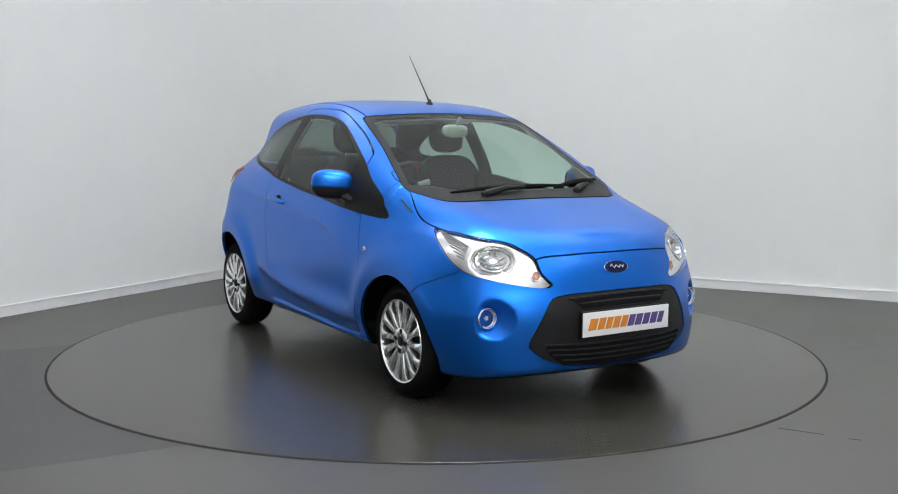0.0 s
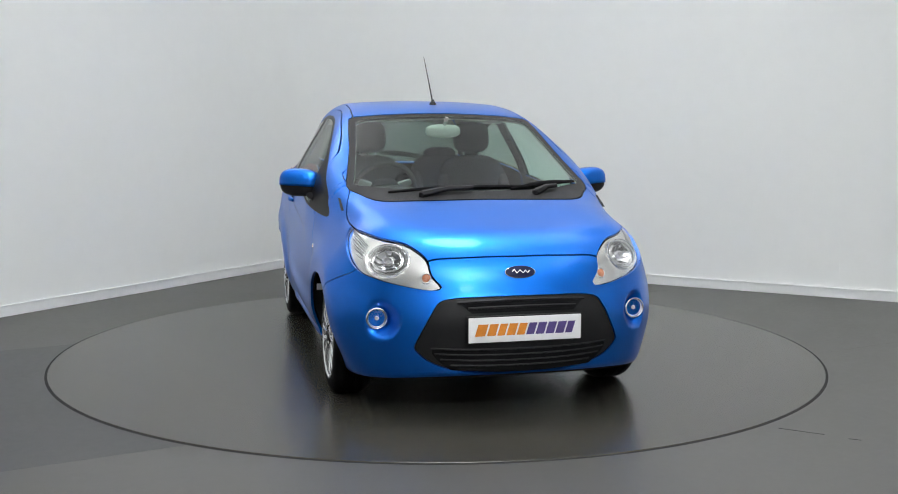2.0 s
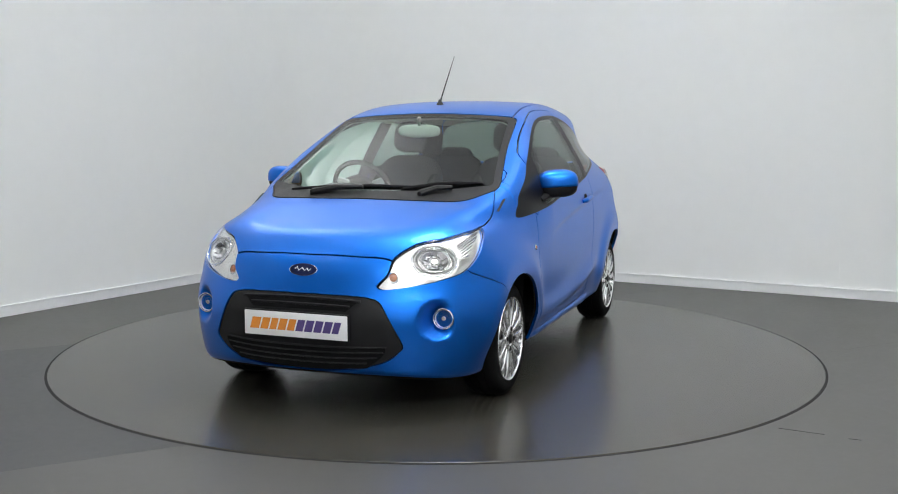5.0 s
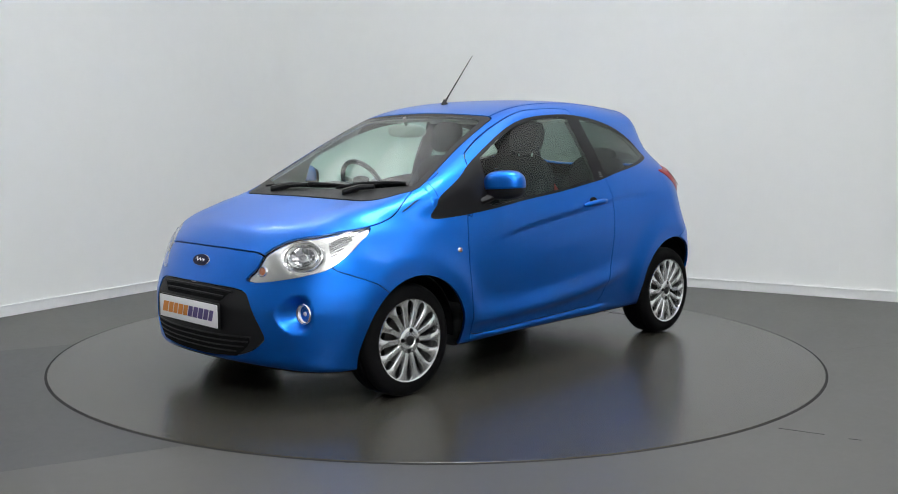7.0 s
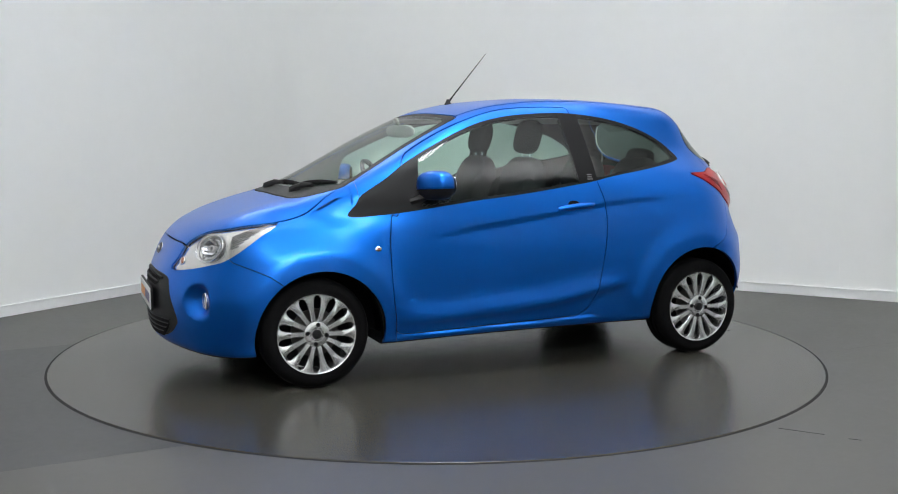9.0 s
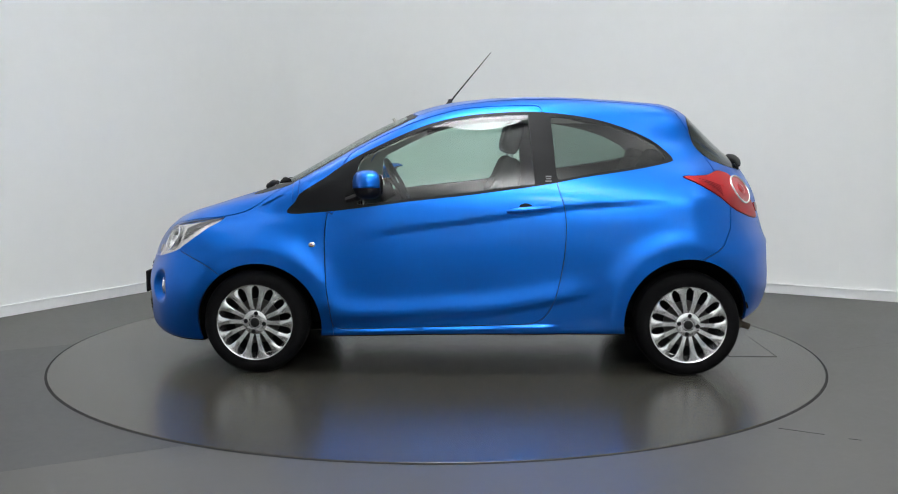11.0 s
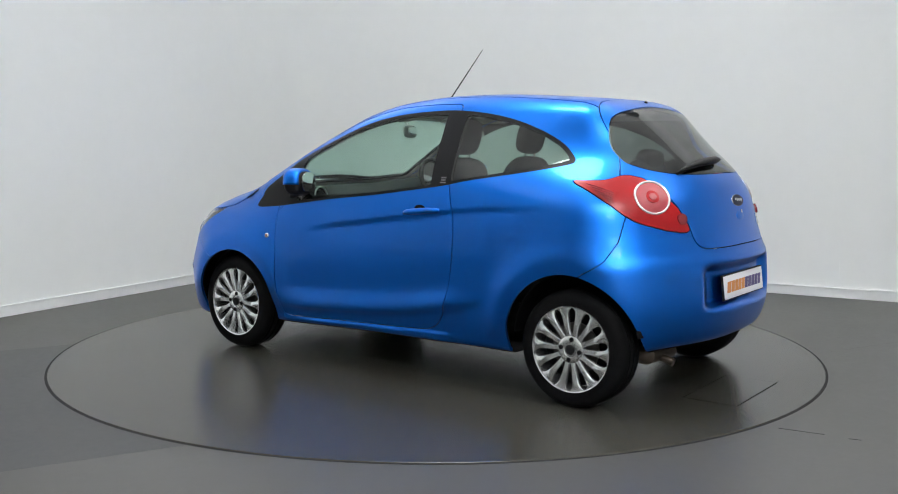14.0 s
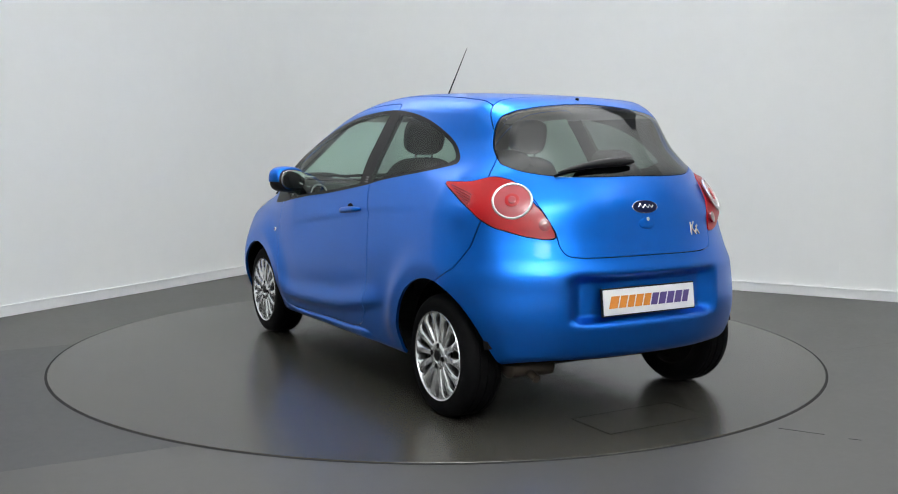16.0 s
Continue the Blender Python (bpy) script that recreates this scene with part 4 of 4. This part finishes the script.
def cabin(car):
    bm = bmesh.new()
    rows = []
    for i in range(15):
        y = -0.70 + 1.40 * i / 14
        hood = 0.045 * math.exp(-((y + 0.36) / 0.16) ** 2)
        rows.append([bm.verts.new((x, y, z)) for x, z in ((1.12, 0.90), (1.02, 0.955), (0.80, 0.975 + hood * 0.4), (0.64, 0.965 + hood), (0.57, 0.93 + hood * 0.6), (0.58, 0.80), (0.66, 0.62), (0.70, 0.40))])
    for a, b in zip(rows, rows[1:]):
        for k in range(7):
            bm.faces.new((a[k], a[k + 1], b[k + 1], b[k]))
    part("dashboard", bm, DASH, car, "black moulded dashboard", sharp=60)
    sw = part("steering_wheel", ring(0.175, 0.015, 48, 10), DASH, car, "black steering wheel with silver spokes")
    sw.matrix_basis = pose(0.46, -0.36, 0.965, 0, -62, 0)
    part("airbag_cover", cushion((0.15, 0.17, 0.06), (0.0, 0, 0.0), power=2.6), DASH, sw)
    for a, mat in ((70, SILVER_TRIM), (-70, SILVER_TRIM), (180, DASH)):
        part("wheel_spoke", moved(cushion((0.10, 0.042, 0.018), (0.115, 0, 0.004), power=4), pose(0, 0, 0, 0, 0, a)), mat, sw)
    part("steering_column", tube([(0.50, -0.36, 0.94), (0.68, -0.36, 0.86)], 0.045, 12), DASH, car)
    seat(car, -0.34)
    seat(car, 0.34)
    seat(car, -0.32, False)
    seat(car, 0.32, False)
    part("parcel_shelf", box((0.42, 1.15, 0.03), (-1.22, 0, 0.985), bevel=0.008), FABRIC, car, "dark parcel shelf")
    m = part("interior_mirror", cushion((0.035, 0.24, 0.075), (0, 0, 0), power=3), LINING, car, "pale grey interior mirror")
    m.matrix_basis = pose(0.43, -0.01, 1.300, 0, 6, 22)
    part("mirror_face", cushion((0.006, 0.205, 0.05), (-0.017, 0, 0), power=3), MIRROR, m)
    part("mirror_stalk", tube([(0.0, 0, 0.02), (0.03, 0, 0.08)], 0.010, 8), LINING, m)
    for y in (-0.62, 0.62):  # round air vents at the dashboard's ends
        turn = facing((0.585, y, 0.93), (-1, 0, 0.12))
        vent = part("air_vent", moved(lathe([(0.05, -0.03), (0.052, 0.0), (0.044, 0.004), (0.040, -0.012), (0.01, -0.014)], 32), turn), CAVITY, car, "round black dashboard vent")
        part("vent_ring", moved(ring(0.049, 0.005, 36, 8), turn @ pose(0, 0, 0.004)), SILVER_TRIM, vent, "silver vent ring")
    for y in (-0.32, 0.32):
        part("sun_visor", cushion((0.14, 0.36, 0.018), (0.26, y, 1.372), pose(0, 0, 0, 0, 12, 0), power=4), LINING, car, "pale sun visor")


def rear_end(car, info):
    plate(info["rear_bumper"], (-1.682, 0.0, 0.553), (-1, 0, 0.12))
    gate = info["tailgate"]
    p, n = on_skin(-1.63, 0.0, 0.955)
    oval_badge(gate, p + n * 0.002, n, 0.145)
    p, n = on_skin(-1.65, 0.0, 0.885)
    part("boot_release", moved(lathe_xy([(0.002, 0.006), (0.026, 0.006), (0.045, 0.002), (0.046, -0.002)], 28, 0.55), facing(p, n)), PAINT, gate, "blue boot release with lock")
    part("lock", moved(lathe([(0.009, 0.004), (0.009, 0.009), (0.005, 0.010)], 16), facing(p + Vector((0, 0, 0.018)), n)), CHROME, gate)
    p, n = on_skin(-1.612, -0.30, 0.845)
    m = facing(p, n)
    mark = part("model_mark", moved(tube([(-0.030, -0.028, 0.003), (-0.026, 0.03, 0.003)], 0.0055, 8, 0.6), m), CHROME, gate, "chrome model mark in plain strokes")
    for a, b in (((-0.026, 0.0), (0.0, 0.030)), ((-0.02, 0.004), (0.010, -0.028)), ((0.008, 0.012), (0.034, -0.026)), ((0.006, -0.020), (0.026, 0.014))):
        part("mark_stroke", moved(tube([(*a, 0.003), (*b, 0.003)], 0.0048, 8, 0.6), m), CHROME, mark)
    arm = [q for q, n in all_on_skin([(-1.50, 0.37 - 0.056 * i, 1.112 + 0.002 * i) for i in range(8)], 0.022)]
    w = part("rear_wiper", tube(arm, [0.007, 0.012, 0.016, 0.020, 0.023, 0.025, 0.024, 0.012], 12, 0.8), TRIM, gate, "black rear wiper")
    blade = [q for q, n in all_on_skin([(-1.50, 0.39 - 0.04 * i, 1.106 + 0.001 * i) for i in range(9)], 0.008)]
    part("wiper_blade", tube(blade, 0.007, 8), CAVITY, w)
    p, n = on_skin(-1.135, 0.0, 1.436)
    part("washer_jet", moved(lathe([(0.009, 0), (0.009, 0.006), (0.004, 0.010)], 14), facing(p, n, (1, 0, 0))), CAVITY, gate, "black washer jet")
    part("exhaust_silencer", tube([(-1.43, 0.60, 0.255), (-1.43, 0.58, 0.255), (-1.45, 0.38, 0.255), (-1.45, 0.36, 0.255)], [0.03, 0.058, 0.058, 0.03], 18, 0.75), EXHAUST, car, "rusty steel exhaust silencer")
    part("tail_pipe", tube([(-1.45, 0.50, 0.245), (-1.51, 0.505, 0.235), (-1.545, 0.505, 0.222)], 0.019, 14), EXHAUST, car, "steel tail pipe")


def build_car():
    car = thing("hatchback_car", "small blue metallic three-door hatchback parked on the turntable", "car")
    info = build_body(car)
    for (ax, az, ar), z in zip(ARCH, (0.279, 0.279)):
        for side in (1, -1):
            wheel(car, 1.15 if ax > 0 else -1.15, side, z)
            arch_liner(car, ax, az, ar, side)
    front_end(car, info)
    rear_end(car, info)
    for lens, tail, door, side in zip(info["headlamps"], info["tail_lamps"], info["doors"], (1, -1)):
        headlamp_inside(lens, side)
        tail_inside(tail, side)
        handle(door, side)
        mirror(door, side)
        repeater(car, side)
        pillar_mark(car, side)
    cabin(car)
    wiper(car, (1.17, -0.30, 0.978), (1.135, -0.03, 1.01), (1.09, 0.24, 1.010), (1.105, -0.46, 0.988))
    wiper(car, (1.155, 0.30, 0.982), (1.08, 0.44, 1.012), (0.985, 0.575, 1.030), (1.115, 0.18, 1.0))
    p, n = on_skin(0.130, 0.0, 1.460)
    aerial = part("aerial", moved(lathe([(0.022, -0.004), (0.020, 0.006), (0.012, 0.016), (0.008, 0.03)], 20), Matrix.Translation(p)), TRIM, car, "black roof aerial on a rubber foot")
    part("aerial_mast", tube([p + Vector((-0.004, 0, 0.012)), p + Vector((-0.028, 0, 0.045)), Vector((-0.113, 0, 1.765))], [0.007, 0.0045, 0.0018], 8), TRIM, aerial)
    part("rear_axle", tube([(-1.12, -0.6, 0.25), (-1.12, 0.6, 0.25)], 0.035, 10), CAVITY, car)
    return car


CAR = build_car()


# ---------------------------------------------------------------- what moves
def motions():
    """The turntable starts up and then turns evenly, with the car on it."""
    angles = [(0.0, -58.67), (0.5, -60.87), (1.0, -64.97), (1.5, -70.32)]
    angles += [(t / 2, -52.90 - 11.7326 * t / 2) for t in range(4, 33)]
    walk(turntable, [(t, pose(*HUB, 0, 0, 0, a)) for t, a in angles])
    walk(CAR, [(t, pose(0, 0, 0, 0, 0, a) @ pose(-0.2017, -0.013, 0)) for t, a in angles])


motions()
